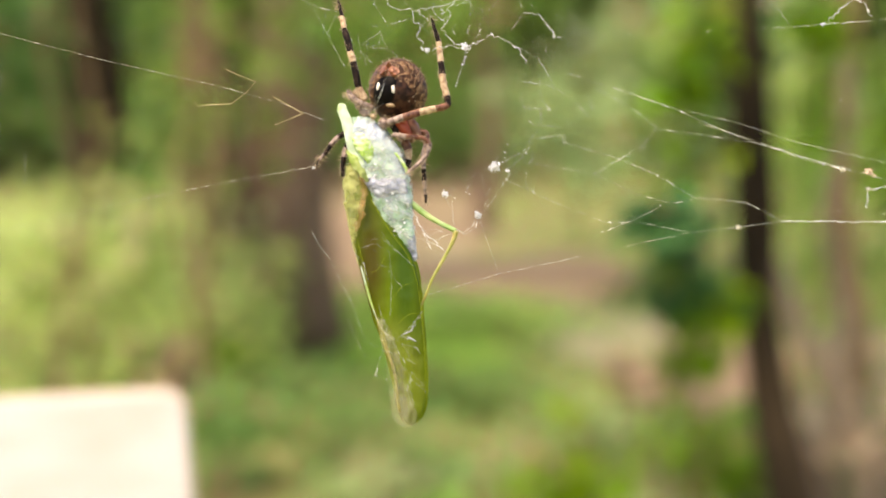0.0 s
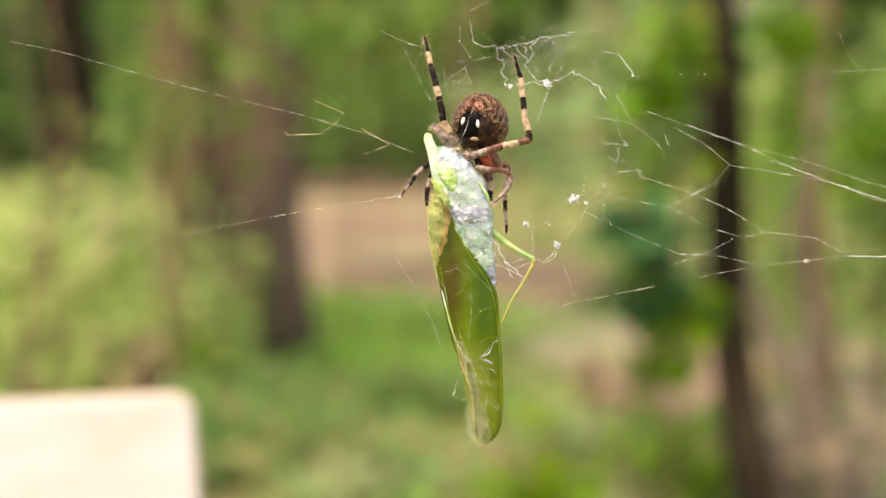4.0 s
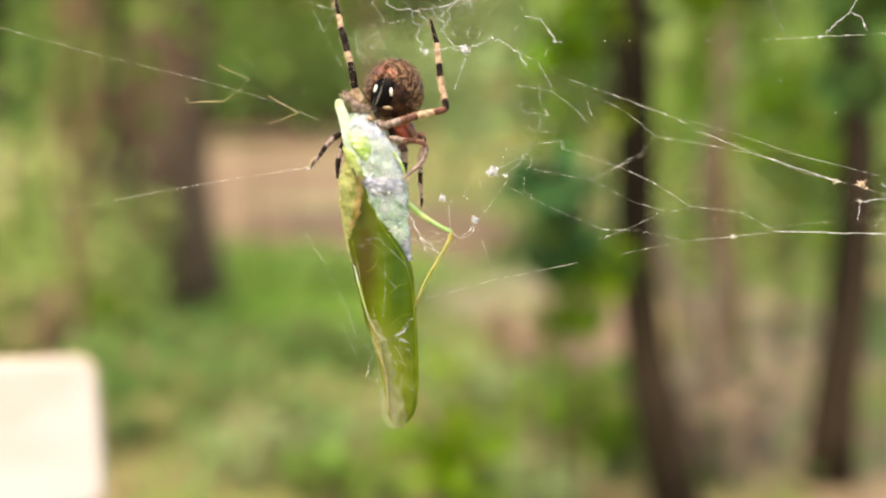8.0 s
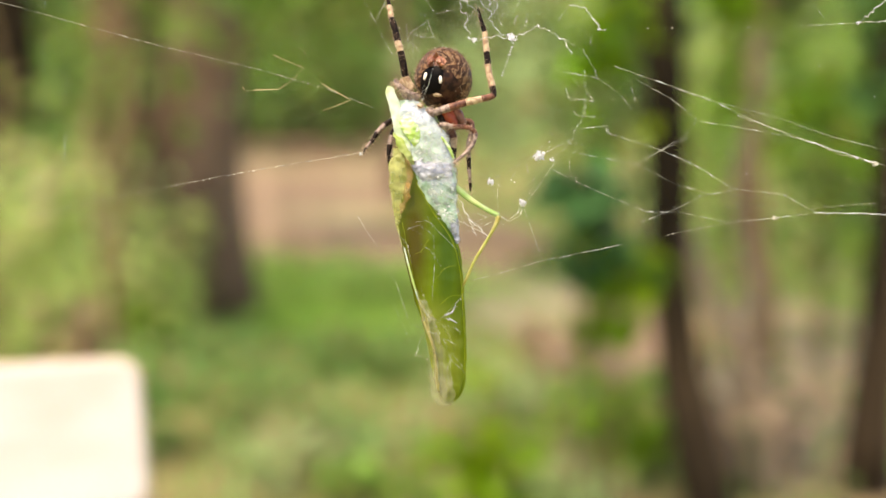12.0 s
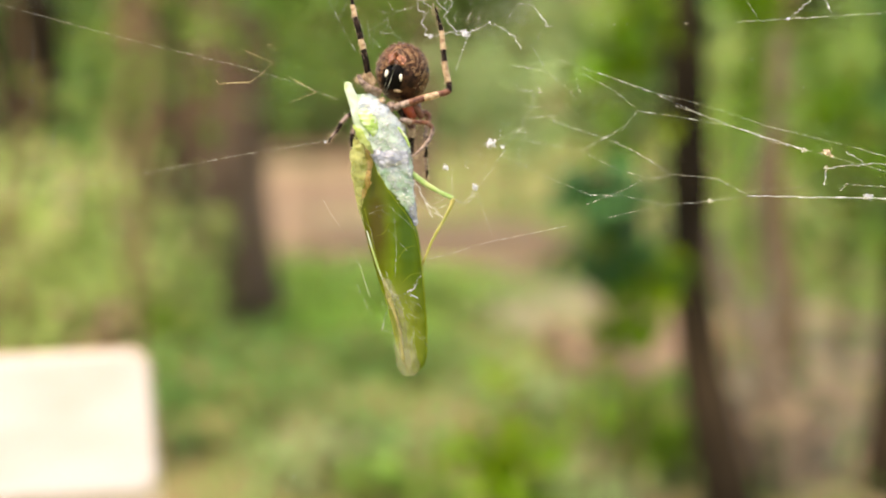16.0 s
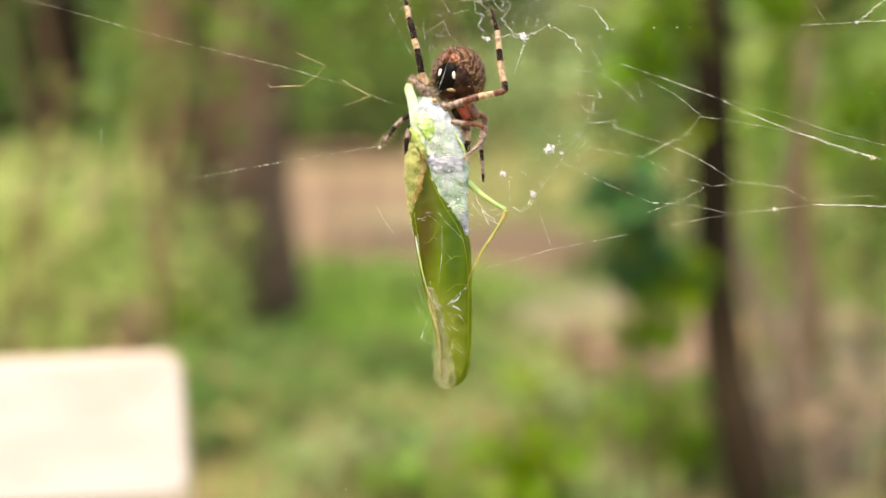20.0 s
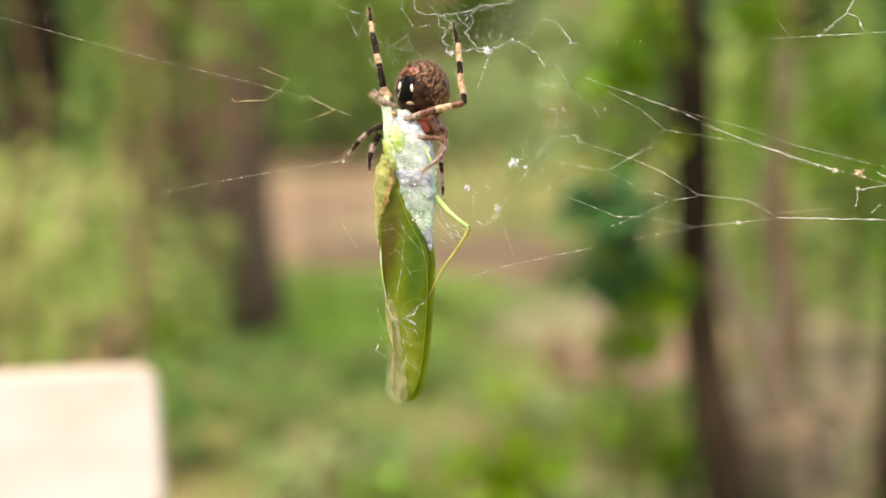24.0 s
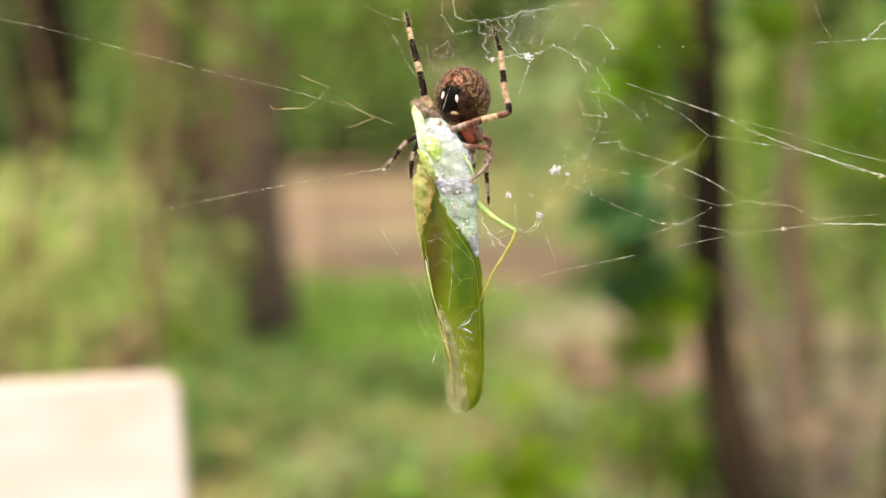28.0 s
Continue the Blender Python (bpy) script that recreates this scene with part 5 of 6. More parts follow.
for pts, r, m in ((((-3.85, -9.53, -1.9), (-2.93, -13.65, -2), (-1.83, -18.24, -2), (-1.47, -22.82, -1.9), (-0.92, -25.02, -1.4)), 0.22, "wing_tan"),
                  (((-7.15, 3.76, -1.6), (-6.23, -0.82, -1.9), (-4.86, -7.24, -2), (-2.93, -12.74, -2), (-1.10, -17.32, -1.9)), 0.05, "wing_edge"),
                  (((-4.77, 10.17, -1.8), (-2.02, 5.22, -2.2), (0.73, 1.19, -2), (2.02, -3.12, -1.2), (2.57, -9.07, -0.9), (2.84, -16.40, -0.8), (2.66, -22.82, -0.5)), 0.055, "wing_edge"),
                  (((-1.83, -5.41, -2.5), (-0.18, -3.57, -2.4), (1.47, -3.21, -1.8)), 0.03, "wing_edge"), (((-1.10, -9.53, -2.3), (0.55, -8.16, -2.2), (2.20, -7.97, -1.6)), 0.03, "wing_edge"), (((-2.93, 1.01, -2.6), (-4.03, -0.82, -2.5), (-5.13, -1.28, -2.2)), 0.03, "wing_edge"),
                  (((-4.95, -6.9, -1.9), (-4.1, -9.6, -2.2), (-2.6, -11.6, -2.4), (-0.9, -12.3, -2.3)), 0.16, "membrane"),
                  (((1.5, -9.3, -2.0), (0.9, -10.6, -2.2), (-0.2, -11.2, -2.4), (-1.5, -11.9, -2.4)), 0.1, "film"),
                  (((-2.6, -11.4, -2.4), (-1.3, -11.9, -2.5), (0.2, -11.7, -2.4), (1.6, -12.4, -2.1)), 0.14, "film"),
                  (((-2.9, -12.6, -2.2), (-2.2, -15.5, -2.4), (-1.6, -19.5, -2.3), (-1.5, -23.4, -2.0)), 0.24, "membrane"),
                  (((-0.5, -12.6, -2.3), (0.7, -15.2, -2.2), (1.2, -17.0, -2.0)), 0.08, "membrane"),
                  (((-8.98, 10.17, -0.8), (-8.25, 4.67, -1), (-7.15, -0.37, -0.9)), 0.13, "torn")):
    kat("vein", rod(pts, [r * 0.8] + [r] * (len(pts) - 2) + [r * 0.5], 8), M[m])
# legs
leg = kat("hind_leg", rod([(1.28, 9.71, 0.5), (3.76, 7.61, 0), (6.05, 6.14, -0.5), (8.43, 4.86, -0.8)], [0.56, 0.5, 0.38, 0.42], 10), M["limb"], "slim green hind leg bent at the knee")
kat("shin", rod([(8.43, 4.86, -0.8), (8.06, 3.57, -0.7), (7.06, 1.74, -0.5), (5.68, -0.55, -0.3), (4.40, -2.66, -0.1), (3.30, -5.13, 0.2), (2.02, -7.70, 0.8)], [0.46, 0.36, 0.26, 0.28, 0.22, 0.22, 0.13], 8), M["shin"], "yellow-green shin", leg)
leg = kat("middle_leg", rod([(-6.96, 0.09, -0.6), (-6.32, -2.47, -1.2), (-5.50, -5.68, -1.4), (-4.49, -8.89, -1.3)], [0.08, 0.15, 0.17, 0.12], 8), M["pale"], "glassy pale green leg lying on the wing")
kat("foot", rod([(-4.49, -8.89, -1.5), (-3.67, -12.28, -2.1), (-2.47, -15.67, -2.2), (-1.56, -19.15, -2.1)], [0.15, 0.16, 0.12, 0.06], 8), M["wing_tan"], "straw-brown foot", leg)
kat("front_leg", rod([(-0.75, 17.6, -1.9), (0.55, 15.67, -1.7), (1.2, 14.0, -1.4)], [0.16, 0.26, 0.2], 8), M["green"])
for q in (((-6.41, 2.66, -2.5), (-4.22, 3.30, -2.8), (-2.57, 2.02, -2.9), (-1.92, 1.37, -2.9)), ((-3.21, 4.95, -2.8), (-2.11, 3.02, -2.9), (-0.37, 1.37, -2.7), (1.56, -0.55, -1.9)), ((-1.92, -1.47, -2.9), (-1.47, -2.47, -2.9), (-0.18, -3.94, -2.7)),
          ((-1.47, -12.37, -2.5), (0.64, -10.17, -2.3), (2.57, -7.88, -1.4)), ((-1.47, -12.37, -2.5), (1.56, -13.38, -2.1), (2.20, -14.39, -1.8)), ((-4.22, -6.32, -2.5), (-2.57, -11.73, -2.5), (-1.01, -14.39, -2.5), (0.64, -17.23, -2.3), (2.57, -19.52, -1.4)),
          ((0.64, -17.23, -2.3), (0.46, -20.16, -2.2), (0.92, -22.09, -1.9)), ((-2.11, 2.02, -2.9), (-1.92, -2.75, -2.9), (-2.29, -8.52, -2.7)), ((-2.93, -13.20, -2.4), (-0.46, -12.92, -2.5), (1.10, -13.84, -2.2)), ((-7.70, 1.92, -2), (-6.23, 0.09, -2.5), (-5.68, -2.66, -2.5))):
    thread(0.045, *q, name="silk_strand", fuzz=0.07, parent=katydid, shift=KAT)
# silk over the insect
rng = random.Random(33)
for k in range(4):
    low = k % 2
    y = rng.uniform(562, 606) if low else rng.uniform(385, 480)
    x = (742 if low else 702) + rng.uniform(0, 60)
    q, d = [], rng.uniform(-0.9, 0.9)
    for i in range(4):
        q.append(((x - 784) * 0.0917, (441 - y) * 0.0917, -2.3 - 0.5 * math.sin(i)))
        x, y, d = x + 9 * math.cos(d), y + 9 * math.sin(d), d + rng.gauss(0, 0.5)
    thread(rng.uniform(0.015, 0.03), *q, name="silk_strand", fuzz=0.1, parent=katydid, shift=KAT, seed=k)
kat("silk_wrap", loft([((-7.70, 23.00, -0.1), (-4.77, 23.37, 0)), ((-7.97, 20.71, -0.1), (-2.20, 21.35, 0)), ((-6.78, 17.05, -0.1), (0.37, 17.50, 0)), ((-5.68, 12.92, -0.1), (1.74, 12.46, 0)), ((-3.85, 8.16, -0.1), (2.11, 7.88, 0)), ((-1.28, 4.49, -0.1), (2.11, 3.94, 0)), ((1.19, 0.82, -0.1), (2.11, 0.55, 0))], 0.6, 70, 40, 0.5), M["film"],
    "loose white silk film")
for pts in (((-3.57, -13.65, -2.6), (-4.49, -15.67, -2.4), (-5.04, -17.60, -2.4), (-3.57, -17.96, -2.4)), ((-5.13, 3.76, -2.8), (-3.57, 4.12, -2.9), (-2.02, 3.30, -3)),
            ((-6.05, -12.28, -2.2), (-3.57, -13.65, -2.6), (-1.10, -14.39, -2.6)), ((-4.49, -9.07, -2.4), (-1.74, -12.74, -2.6), (0.55, -18.24, -2.3), (2.84, -20.53, -1)), ((0.37, -18.24, -2.3), (-0.09, -20.07, -2.2), (0.55, -22.82, -1.8)),
            ((1.47, 8.34, -1), (2.84, 5.59, -1), (4.67, 3.76, -1), (6.78, 1.47, -1)), ((1.74, 4.22, -1), (4.22, 3.02, -1), (6.05, 3.76, -1)), ((2.84, 5.13, -1), (5.13, 5.22, -1.2), (7.15, 4.49, -1)), ((1.74, 1.92, -1), (3.76, 2.38, -1), (6.60, 1.19, -1)), ((-5.87, 12.92, -2.4), (-2.20, 10.17, -3.6), (1.28, 8.80, -2.6))):
    ob = thread(0.045, *pts, name="silk_strand", m="silk", fuzz=0.1, parent=katydid, shift=KAT)
rng = random.Random(21)
for k in range(34):
    s = rng.random()
    x0, y0 = 700 + 66 * s, 196 + 190 * s
    x1, y1 = 752 + 50 * min(1, s * 1.6), 205 + 190 * s
    dy = rng.uniform(-32, 32)
    q = [((x0 + (x1 - x0) * u - 784) * 0.0917, (441 - (y0 + (y1 - y0) * u + dy * (u - 0.5)) ) * 0.0917, -0.3 - 2.3 * (1 - (2 * u - 1) ** 2) ** 0.5 - 0.35) for u in (0.02, 0.2, 0.4, 0.6, 0.8, 0.98)]
    thread(rng.uniform(0.04, 0.1), *q, name="silk_strand", fuzz=0.13, parent=katydid, shift=KAT, seed=k)
bm = bmesh.new()
for k in range(46):
    s, u = rng.random(), rng.uniform(0.08, 0.92)
    x = 700 + 66 * s + (52 - 30 * s + 30 * min(1, s * 1.6)) * u * 0.95
    q = ((x - 784) * 0.0917, (441 - (200 + 195 * s)) * 0.0917, -0.35 - 2.3 * (1 - (2 * u - 1) ** 2) ** 0.5)
    bmesh.ops.create_icosphere(bm, subdivisions=1, radius=0.00013 * rng.uniform(0.4, 1.7), matrix=Matrix.Translation(mm(q)) @ Matrix.Diagonal((rng.uniform(0.6, 1.8), 0.6, rng.uniform(0.6, 1.8), 1)))
for v in bm.verts:
    v.co += noise.noise_vector(v.co * 5000) * 0.00015
kat("silk_flecks", bm, M["tuft"], "white flecks of silk")
for a, b, n in (((-1.10, -14.20, -2.6), (2.75, -7.70, -1.4), 7), ((-5.22, -17.60, -2.5), (-3.57, -18.05, -2.5), 4)):
    bm = bmesh.new()
    rng = random.Random(n)
    for i in range(n):
        p = Vector(a).lerp(Vector(b), i / (n - 1)) + Vector((rng.gauss(0, 0.2), rng.gauss(0, 0.2), 0))
        bmesh.ops.create_icosphere(bm, subdivisions=1, radius=0.00008 * rng.uniform(0.4, 1.6), matrix=Matrix.Translation(mm(p)) @ Matrix.Diagonal((rng.uniform(0.7, 2), 1, rng.uniform(0.7, 2), 1)))
    kat("silk_crumbs", bm, M["silk_old"])

# ---- the spider ----
SPI = ((-0.55, 27.31, 3))
spider = new("orb_weaver_spider")
spider.matrix_world = HANG @ Matrix.Translation(mm(SPI))
tagged(spider, "brown hairy orb-weaver spider with banded legs, feeding head-down", "spider")


def spi(name, bm, m, label="", parent=None):
    bmesh.ops.translate(bm, verts=bm.verts, vec=-mm(SPI))
    return part(name, bm, m, parent or spider, label)


def egg(c, rx, ry, rz, n=20, lump=0.0, freq=0.4, tilt=0.0):
    """An uneven rounded body about c, half-sizes right, up and away in mm."""
    bm = bmesh.new()
    bmesh.ops.create_uvsphere(bm, u_segments=n * 2, v_segments=n, radius=1)
    turn = Matrix.Rotation(radians(tilt), 3, "Y")
    for v in bm.verts:
        p = turn @ Vector((v.co.x * rx, v.co.y * rz, v.co.z * ry))
        q = Vector((p.x + c[0], p.z + c[1], p.y + c[2]))
        v.co = mm(q + noise.noise_vector(q * freq) * lump)
    return bm


def bristles(pts, r, n, length, seed, parent, m="hair"):
    """Fine hairs standing off a rod."""
    rng = random.Random(seed)
    bm = bmesh.new()
    for _ in range(n):
        i = rng.randrange(len(pts) - 1)
        p = Vector(pts[i]).lerp(Vector(pts[i + 1]), rng.random())
        d = Vector((rng.gauss(0, 1), rng.gauss(0, 1), rng.gauss(0, 1))).normalized()
        s = length * rng.uniform(0.5, 1.3)
        tube(bm, [mm(p + d * r * 0.6), mm(p + d * (r + s * 0.5)), mm(p + d * (r + s) + Vector((0, -0.15 * s, 0)))], [0.00003, 0.000025, 0.00001], 3)
    return spi("bristles", bm, M[m], parent=parent)


belly = spi("abdomen", egg((-0.46, 27.22, 3), 4.75, 5.25, 5.2, 28, 0.1, 0.35), M["abdomen"], "round brown mottled abdomen with fine hairs")


def on_belly(x, y, lift=0.0):
    """A point on the abdomen's near side, from its right and up offsets."""
    return Vector((779 - 784, 441 - 144, 0)) * 0.09165 + Vector((x, y, 3 - 5.2 * math.sqrt(max(0.02, 1 - (x / 4.75) ** 2 - (y / 5.25) ** 2)) - lift))


def patch(cx, cy, rx, ry, lift, power=2.0, n=26, rings=7, seed=0, tilt=0.0):
    """A mark that lies on the curve of the abdomen."""
    bm = bmesh.new()
    rows = []
    for k in range(rings + 1):
        s = k / rings
        row = []
        for i in range(n):
            a = 2 * math.pi * i / n
            wav = 1 + 0.1 * noise.noise(Vector((math.cos(a) * 1.7, math.sin(a) * 1.7, seed)))
            ca, sa = math.cos(a), math.sin(a)
            ex = math.copysign(abs(ca) ** (2 / power), ca) * rx * s * wav
            ey = math.copysign(abs(sa) ** (2 / power), sa) * ry * s * wav
            t = radians(tilt)
            q = on_belly(cx + ex * math.cos(t) - ey * math.sin(t), cy + ex * math.sin(t) + ey * math.cos(t), lift * (1 - s ** 3) + 0.02)
            row.append(bm.verts.new(mm(q)))
        rows.append(row)
    for k in range(rings):
        for i in range(n):
            bm.faces.new((rows[k][i], rows[k + 1][i], rows[k + 1][(i + 1) % n], rows[k][(i + 1) % n]))
    return bm


spi("brown_zone", patch(-0.5, -2.0, 3.4, 2.75, 0.12, 2.4, seed=4, n=34, rings=9), M["umber"], "dark brown lower belly", belly)
spi("belly_patch", patch(-1.8, -0.75, 2.0, 2.45, 0.26, 2.6, seed=3), M["black"], "black patch under the abdomen", belly)
spi("white_spot", patch(-2.95, 0.05, 0.34, 0.75, 0.42, seed=5, n=14, rings=4, tilt=-14), M["white"], "white spot", belly)
spi("white_spot", patch(-0.5, -0.6, 0.34, 0.78, 0.42, seed=6, n=14, rings=4, tilt=4), M["white"], "white spot", belly)
spi("pale_mark", patch(-1.0, -3.0, 0.85, 0.3, 0.42, seed=8, n=14, rings=4, tilt=-8), M["tan"], "small tan mark", belly)
spi("rust_zone", patch(-1.2, 2.6, 1.6, 1.0, 0.16, seed=9, n=20, rings=5, tilt=-12), M["rust"], "rusty red zone round the spinnerets", belly)
for x, y, tx, ty, r in ((-1.75, 2.7, -0.3, -0.5, 0.62), (-0.75, 2.6, 0.3, -0.6, 0.62), (-1.3, 3.3, 0.1, 0.5, 0.5), (-0.45, 1.9, 0.5, -0.3, 0.42), (-2.2, 2.1, -0.3, -0.3, 0.4)):
    a = on_belly(x, y)
    spi("spinneret", rod([a, a + Vector((tx * 0.5, ty * 0.5, -0.6)), a + Vector((tx, ty, -1.1))], [r, r * 0.8, r * 0.3], 9), M["rust"], parent=belly)


def coat(n, long, seed, lean, back):
    """Hairs that grow from the abdomen and lie over it, leaving the smooth black patch bare."""
    rng = random.Random(seed)
    bm = bmesh.new()
    c = Vector((-0.458, 27.22, 3))
    for _ in range(n):
        a, z = rng.uniform(0, 6.283), rng.uniform(-1, 1)
        d = Vector((math.sqrt(1 - z * z) * math.cos(a), math.sqrt(1 - z * z) * math.sin(a), z))
        if d.z > back or d.z < -0.82 or (d.z < 0 and -0.85 < d.x < 0.35 and -0.98 < d.y < 0.4):
            continue
        p = c + Vector((d.x * 4.7, d.y * 5.2, d.z * 5.15))
        along = (d * (1 - lean) + Vector((0.35 * d.x, 0.75, -0.2)) * lean + Vector((rng.gauss(0, 0.2), rng.gauss(0, 0.2), rng.gauss(0, 0.2)))).normalized()
        e = p + along * long * rng.uniform(0.5, 1.25)
        tube(bm, [mm(p), mm(p.lerp(e, 0.55) + d * 0.06), mm(e)], [0.000032, 0.000026, 0.00001], 3)
    return bm


spi("hairs", coat(480, 0.55, 77, 0.3, 0.6), M["hair"], "short pale hairs", belly)
spi("fur", coat(700, 0.45, 78, 0.8, 0.5), M["fur"], "flat brown fur in mottled rows", belly)

spi("cephalothorax", egg((0.92, 20.99, 4), 2.1, 2.3, 2.2, 14, 0.25, 0.6), M["ruddy"], "reddish front body")
for c, r, m in (((-2.47, 21.44, -0.5), 0.9, "grey"), ((-6.41, 24.65, 0.5), 0.95, "grey"), ((-5.68, 23.46, 0.2), 0.9, "grey"), ((-6.96, 26.48, 0.8), 0.8, "tan"), ((-4.22, 22.45, -1.2), 0.4, "tan")):
    ob = spi("coxa", egg(c, r, r * 0.9, r, 8, 0.3, 0.9), M[m])
    bristles([c, (c[0] + 0.2, c[1] + 0.3, c[2])], r * 0.95, 70, 0.5, int(r * 100), ob)
for a, e, r0, r1, m in (((-0.18, 21.90, 0.6), (1.47, 19.52, 0.4), 1.15, 0.7, "red"), ((1.47, 21.90, 0.9), (2.93, 19.52, 0.8), 0.9, 0.6, "ruddy"), ((-1.28, 21.72, 0.5), (-0.18, 19.34, 0.5), 0.7, 0.45, "dark")):
    mid = tuple((u + v) / 2 for u, v in zip(a, e))
    spi("coxa", rod([a, (mid[0], mid[1], mid[2] - 0.3), e], [r0, (r0 + r1) / 2 * 1.05, r1], 10), M[m])
LEGMATS = [M["tan"], M["dark"], M["ruddy"], M["grey"]]


def limb(pts, radii, bands, seed, label, hairs=60, hl=0.55):
    """A jointed spider leg with bands: 0 tan, 1 black, 2 reddish, 3 grey."""
    bm = rod(pts, [q * 0.9 for q in radii], 10, bands)
    for v in bm.verts:
        v.co += noise.noise_vector(v.co * 1100) * 0.00009
    ob = spi("leg", bm, LEGMATS, label)
    bristles(pts, 0.88 * sum(radii) / len(radii), int(hairs * 1.9), hl * 1.15, seed, ob)
    return ob


limb([(-5.68, 25.29, 0.5), (-6.60, 27.40, 0), (-6.96, 29.23, -0.3), (-7.42, 31.43, -0.4), (-7.88, 33.08, -0.4), (-8.34, 35.10, -0.3), (-8.89, 36.93, 0), (-9.26, 39.04, 0.3), (-9.62, 40.69, 0.6), (-9.99, 41.70, 0.9)],
     [0.85, 0.62, 0.66, 0.62, 0.6, 0.62, 0.52, 0.42, 0.3, 0.2], [0, 1, 1, 0, 1, 1, 0, 1, 1], 1, "raised leg banded black and tan", 110)
limb([(-2.02, 21.35, -1.2), (0.55, 22.18, -1.5), (3.12, 23.00, -1.3), (5.68, 23.64, -0.8), (7.51, 24.28, -0.3), (7.51, 25.75, 0), (7.06, 27.58, 0.2), (6.78, 29.42, 0.3), (6.60, 31.43, 0.4), (6.41, 33.08, 0.5), (6.23, 34.73, 0.6), (5.77, 36.29, 0.7), (5.32, 38.12, 0.9), (5.13, 38.58, 1)],
     [0.62, 0.74, 0.72, 0.64, 0.62, 0.6, 0.6, 0.58, 0.6, 0.52, 0.5, 0.4, 0.26, 0.18], [3, 2, 0, 2, 1, 0, 0, 1, 0, 0, 1, 1, 1], 2, "raised leg, reddish thigh and banded shin", 140)
grip = limb([(-1.10, 19.52, -0.8), (1.01, 19.15, -1.2), (3.48, 18.97, -1), (4.58, 18.05, -0.8), (4.22, 16.40, -1.2), (3.12, 14.94, -1.8), (1.83, 13.75, -2.4), (1.10, 13.10, -2.6)],
     [0.5, 0.5, 0.46, 0.52, 0.42, 0.38, 0.28, 0.18], [3, 2, 2, 3, 3, 3, 3], 3, "reddish-grey hairy leg holding the prey", 130, 0.6)
limb([(1.01, 20.53, 1.5), (2.84, 20.25, 1.5), (4.03, 20.07, 1.5), (4.12, 18.42, 1.2), (3.67, 16.40, 1), (3.67, 14.30, 1), (3.76, 12.46, 1.2), (3.94, 10.17, 1.4), (4.03, 8.80, 1.5)],
     [0.7, 0.66, 0.6, 0.52, 0.48, 0.44, 0.4, 0.28, 0.2], [2, 2, 2, 3, 3, 1, 3, 1], 4, "dark hairy leg behind the prey", 120)
limb([(0.55, 18.88, 2), (1.19, 17.50, 2), (1.19, 15.85, 1.8), (1.10, 14.30, 1.6), (1.19, 12.92, 1.6)], [0.8, 0.75, 0.65, 0.55, 0.4], [2, 0, 1, 1], 5, "short brown leg", 60)
limb([(-6.60, 21.63, 2.5), (-8.61, 20.53, 2.2), (-9.99, 19.70, 2), (-11.36, 18.24, 1.6), (-12.28, 16.77, 1.3), (-13.01, 15.85, 1.1), (-13.56, 14.85, 1)], [0.6, 0.55, 0.52, 0.46, 0.38, 0.3, 0.18], [1, 1, 3, 1, 3, 1], 6, "outstretched leg banded grey and black", 100)
limb([(-7.88, 19.79, 2.6), (-8.80, 17.96, 2.6), (-9.26, 16.40, 2.4), (-9.44, 14.75, 2.2), (-9.35, 13.29, 2)], [0.6, 0.6, 0.5, 0.42, 0.25], [1, 3, 1, 1], 7, "dark leg behind the prey's head", 50)
limb([(-4.49, 23.92, 0.2), (-6.32, 24.65, -0.8), (-7.70, 25.75, -0.6), (-8.25, 26.85, 0)], [0.7, 0.62, 0.55, 0.4], [3, 3, 3], 8, "bent hairy grey leg", 120, 0.7)

for q in (((-2.02, 29.60, -3.4), (-2.47, 26.67, -3.2), (-3.30, 24.65, -2.6), (-4.22, 22.64, -1.8)), ((-1.28, 30.15, -3.2), (-2.93, 25.75, -3.2), (-3.85, 23.37, -2.2)), ((-3.39, 26.67, -3.4), (-3.85, 24.38, -2.4), (-5.13, 22.82, -1.4)), ((-2.47, 24.28, -2.6), (-4.49, 23.00, -1.8), (-5.68, 23.92, -1))):
    thread(0.02, *q, name="silk_strand", fuzz=0.06, parent=spider, shift=SPI)


def sway(right, up, turn, spin=0):
    """The katydid's place as it swings and spins on its threads: mm and degrees."""
    return HANG @ Matrix.Translation(mm((KAT[0] + right, KAT[1] + up, KAT[2]))) @ Matrix.Rotation(radians(turn), 4, "Y") @ Matrix.Rotation(radians(spin), 4, "Z")


def rest(right, up):
    """The spider as it rocks at its prey: how far its near side goes right and up, in mm."""
    return HANG @ Matrix.Translation(mm(SPI)) @ Matrix.Rotation(math.asin(right / 5.2), 4, "Z") @ Matrix.Rotation(-math.asin(up / 5.2), 4, "X")


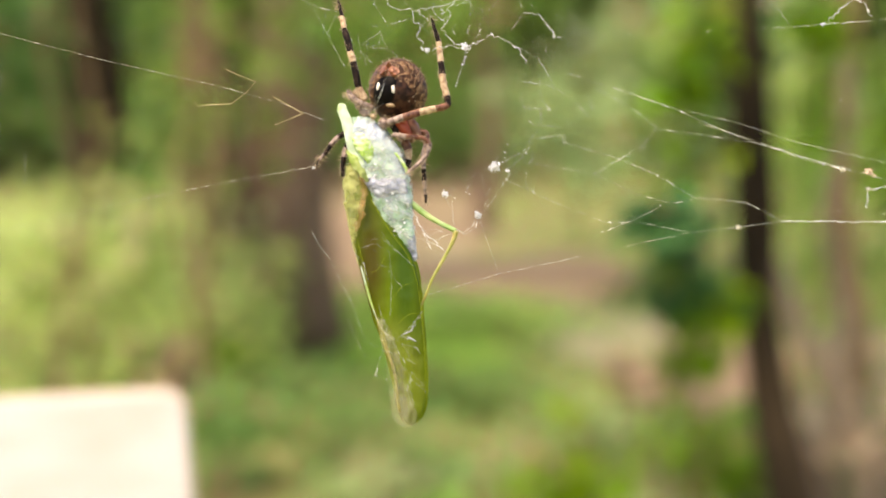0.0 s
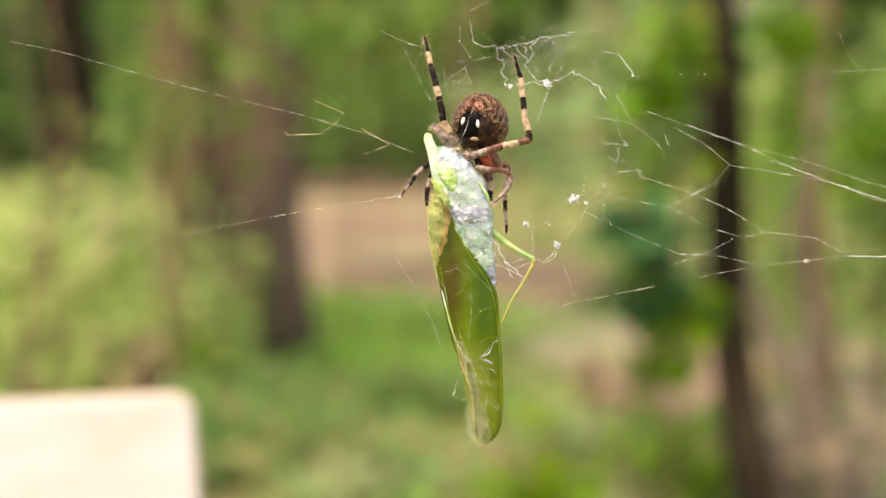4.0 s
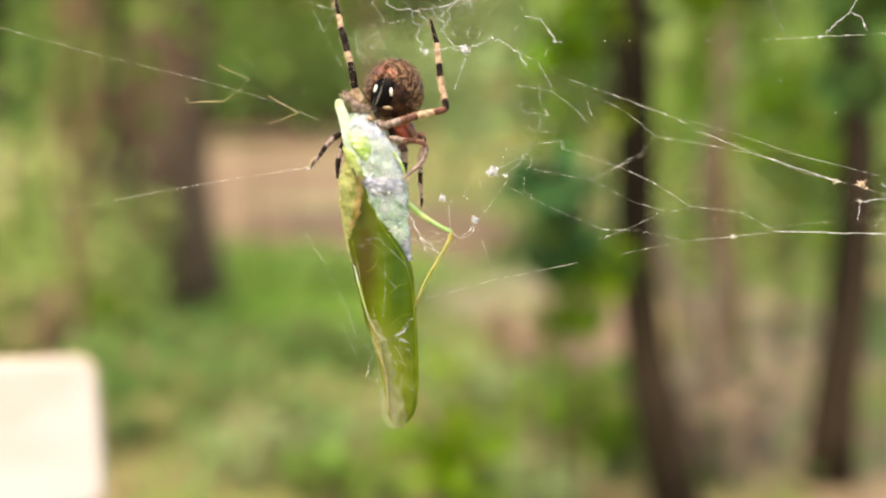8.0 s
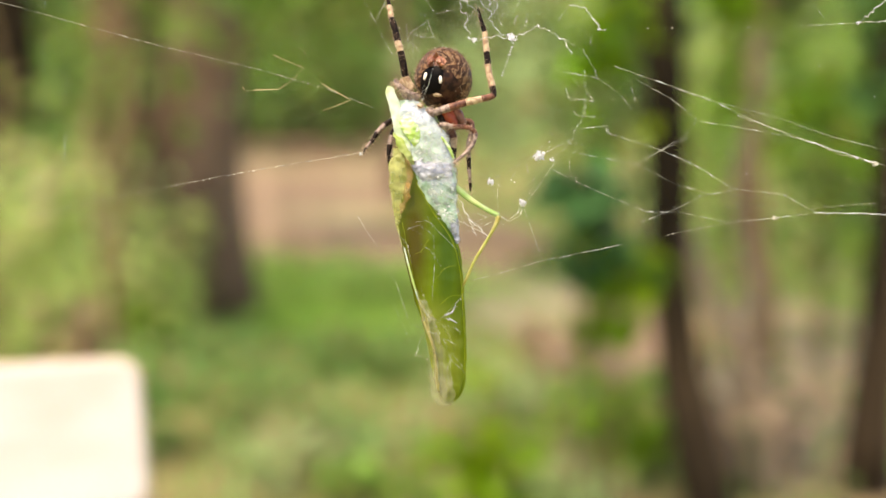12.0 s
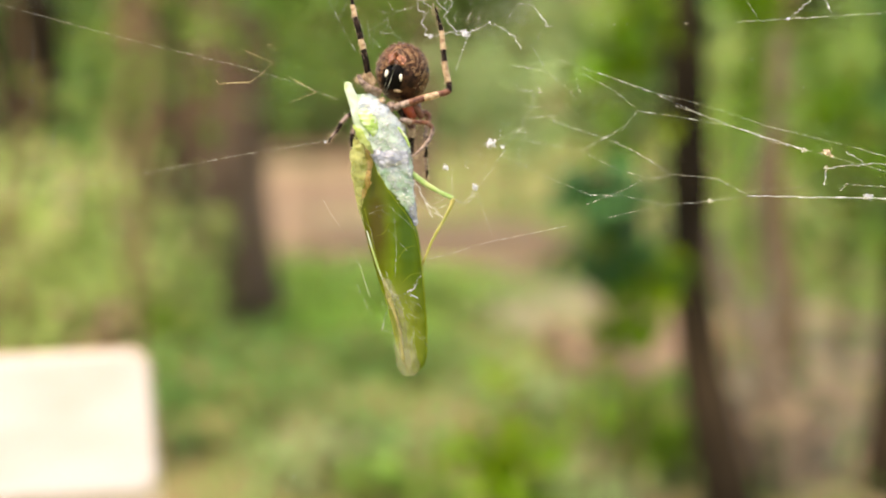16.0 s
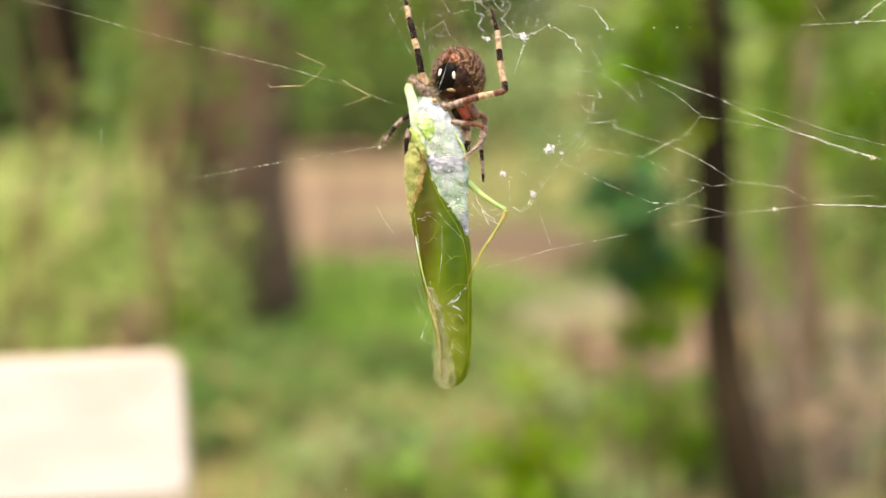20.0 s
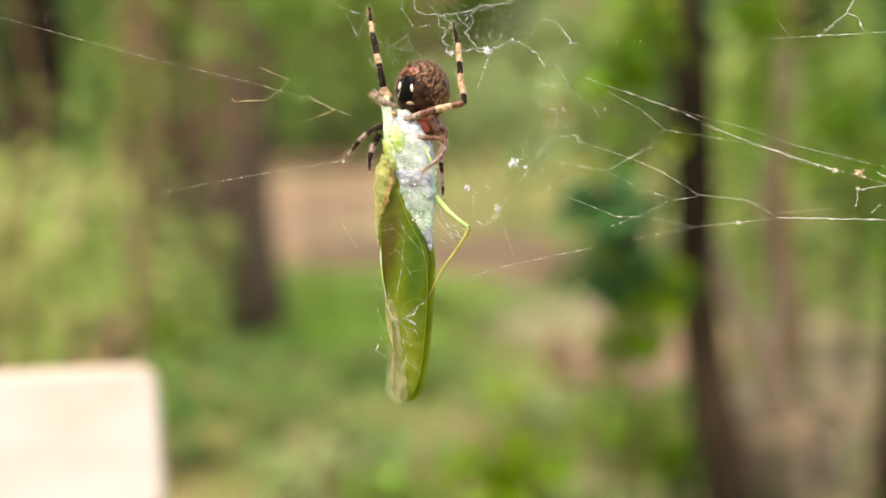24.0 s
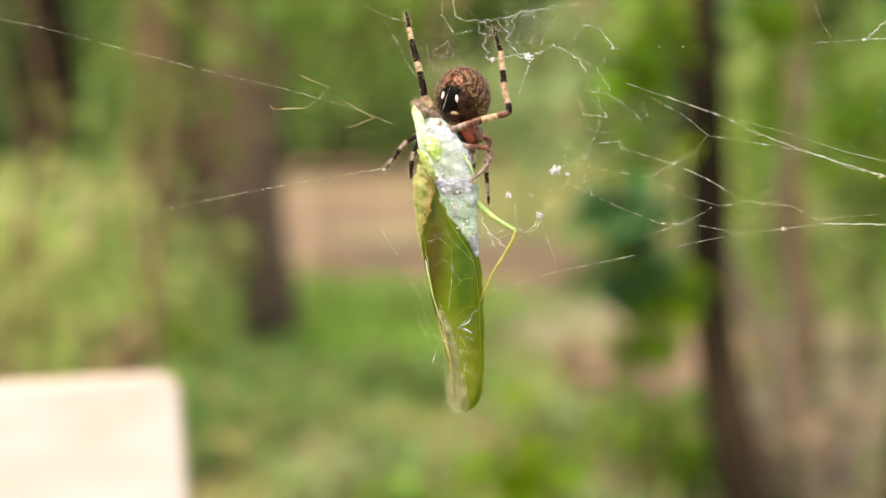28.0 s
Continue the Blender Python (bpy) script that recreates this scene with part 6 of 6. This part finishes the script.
def motions():
    walk(katydid, [
        (0, sway(0.05, -0.84, -1.40, 2)),
        (0.5, sway(0.17, -0.91, -1.38, 2)),
        (1, sway(0.06, -0.82, -1.23, 2)),
        (1.5, sway(0.10, -0.53, -0.94, 2)),
        (2, sway(-0.03, -0.79, -0.85, 2)),
        (2.5, sway(-0.05, -0.72, -0.99, 1)),
        (4.5, sway(0.08, -0.45, -0.39)),
        (5, sway(0.02, -0.45, -0.42)),
        (5.5, sway(-0.11, -0.20, -0.22)),
        (6, sway(0.02, -0.15, -0.01)),
        (6.5, sway(0.10, -0.13, -0.09)),
        (7, sway(0.20, -0.03, 0.10)),
        (7.5, sway(0.06, -0.23, -0.12)),
        (8, sway(0.12, -0.17, -0.48)),
        (8.5, sway(0.08, 0.06, -0.03)),
        (9, sway(0.12, 0.00, 0.04)),
        (9.5, sway(0.06, 0.13, -0.05)),
        (10, sway(0.05, -0.03, -0.06)),
        (10.5, sway(0.09, -0.05, 0.07)),
        (11, sway(0.02, -0.05, -0.01)),
        (11.5, sway(-0.02, -0.07, -0.09)),
        (12, sway(0.01, -0.18, -0.26)),
        (12.5, sway(0.02, -0.19, -0.43)),
        (13, sway(-0.12, -0.41, -0.17)),
        (13.5, sway(-0.06, -0.56, -0.45)),
        (15.5, sway(-0.65, -0.50, -1.85, 2)),
        (16, sway(-0.65, -0.49, -2.37, 6)),
        (16.5, sway(-0.70, -0.52, -2.34, 7)),
        (17, sway(-1.02, -0.63, -3.29, 11)),
        (17.5, sway(-0.91, -0.71, -2.82, 15)),
        (18, sway(-0.74, -0.75, -1.59, 16)),
        (18.5, sway(-0.31, -0.49, 0.51, 9)),
        (19, sway(-0.06, -0.42, 1.13, 4)),
        (19.5, sway(-0.05, -0.29, 1.95, -2)),
        (20, sway(0.17, -0.37, 2.06, -6)),
        (20.5, sway(0.50, -0.22, 3.00, -8)),
        (21, sway(0.38, -0.26, 2.17, -8)),
        (21.5, sway(0.24, -0.33, 1.70, -9)),
        (23.5, sway(1.56, -0.32, 5.11, -15)),
        (24, sway(1.97, -0.22, 6.35, -17)),
        (24.5, sway(1.28, -0.36, 3.49, -17)),
        (25, sway(1.29, -0.30, 3.76, -16)),
        (25.5, sway(1.32, -0.46, 4.05, -16)),
        (26, sway(1.48, -0.36, 4.95, -15)),
        (26.5, sway(0.98, -0.49, 2.21, -14)),
        (27, sway(1.11, -0.27, 2.57, -12)),
        (27.5, sway(0.91, -0.43, 2.00, -10)),
        (28, sway(0.69, -0.34, 1.45, -8)),
    ])
    walk(spider, [
        (0, rest(0.26, 0.23)),
        (0.5, rest(0.39, 0.21)),
        (1, rest(0.30, 0.21)),
        (1.5, rest(0.24, -0.20)),
        (2, rest(0.06, 0.20)),
        (2.5, rest(0.07, -0.03)),
        (4.5, rest(0.21, 0.15)),
        (5, rest(0.19, 0.08)),
        (5.5, rest(0.10, -0.03)),
        (6, rest(0.19, 0.09)),
        (6.5, rest(0.14, 0.01)),
        (7, rest(0.28, -0.05)),
        (7.5, rest(0.30, 0.09)),
        (8, rest(0.10, 0.08)),
        (8.5, rest(-0.00, 0.01)),
        (9, rest(0.06, 0.00)),
        (9.5, rest(-0.11, -0.04)),
        (10, rest(-0.07, 0.00)),
        (10.5, rest(0.03, -0.00)),
        (11, rest(0.00, -0.00)),
        (11.5, rest(-0.02, -0.07)),
        (12, rest(0.06, -0.01)),
        (12.5, rest(0.32, 0.03)),
        (13, rest(0.00, -0.09)),
        (13.5, rest(0.62, -0.05)),
        (15.5, rest(0.38, -0.85)),
        (16, rest(0.46, -0.80)),
        (16.5, rest(0.54, -0.84)),
        (17, rest(0.75, -0.91)),
        (17.5, rest(0.85, -0.76)),
        (18, rest(0.86, -0.26)),
        (18.5, rest(0.34, 0.08)),
        (19, rest(0.38, 0.01)),
        (19.5, rest(0.01, -0.21)),
        (20, rest(-0.16, 0.24)),
        (20.5, rest(-0.67, -0.02)),
        (21, rest(-0.61, 0.07)),
        (21.5, rest(-0.61, -0.03)),
        (23.5, rest(-1.13, 0.62)),
        (24, rest(-1.12, 0.47)),
        (24.5, rest(-0.71, 0.52)),
        (25, rest(-1.15, 0.57)),
        (25.5, rest(-1.15, 0.40)),
        (26, rest(-1.42, 0.45)),
        (26.5, rest(-0.37, 0.06)),
        (27, rest(-0.73, 0.02)),
        (27.5, rest(-0.62, -0.25)),
        (28, rest(-0.44, -0.14)),
    ])

    walk(grip, [(t, Matrix.Translation(mm((right, up, 0)))) for t, right, up in
                ((0, 0, 0), (9, 0, 0), (13, 0.1, 0), (16, 0.1, -0.3), (19, -0.3, -0.7), (21, -0.2, -0.6), (24, 0.2, -0.9), (28, 0, -0.6))])


motions()
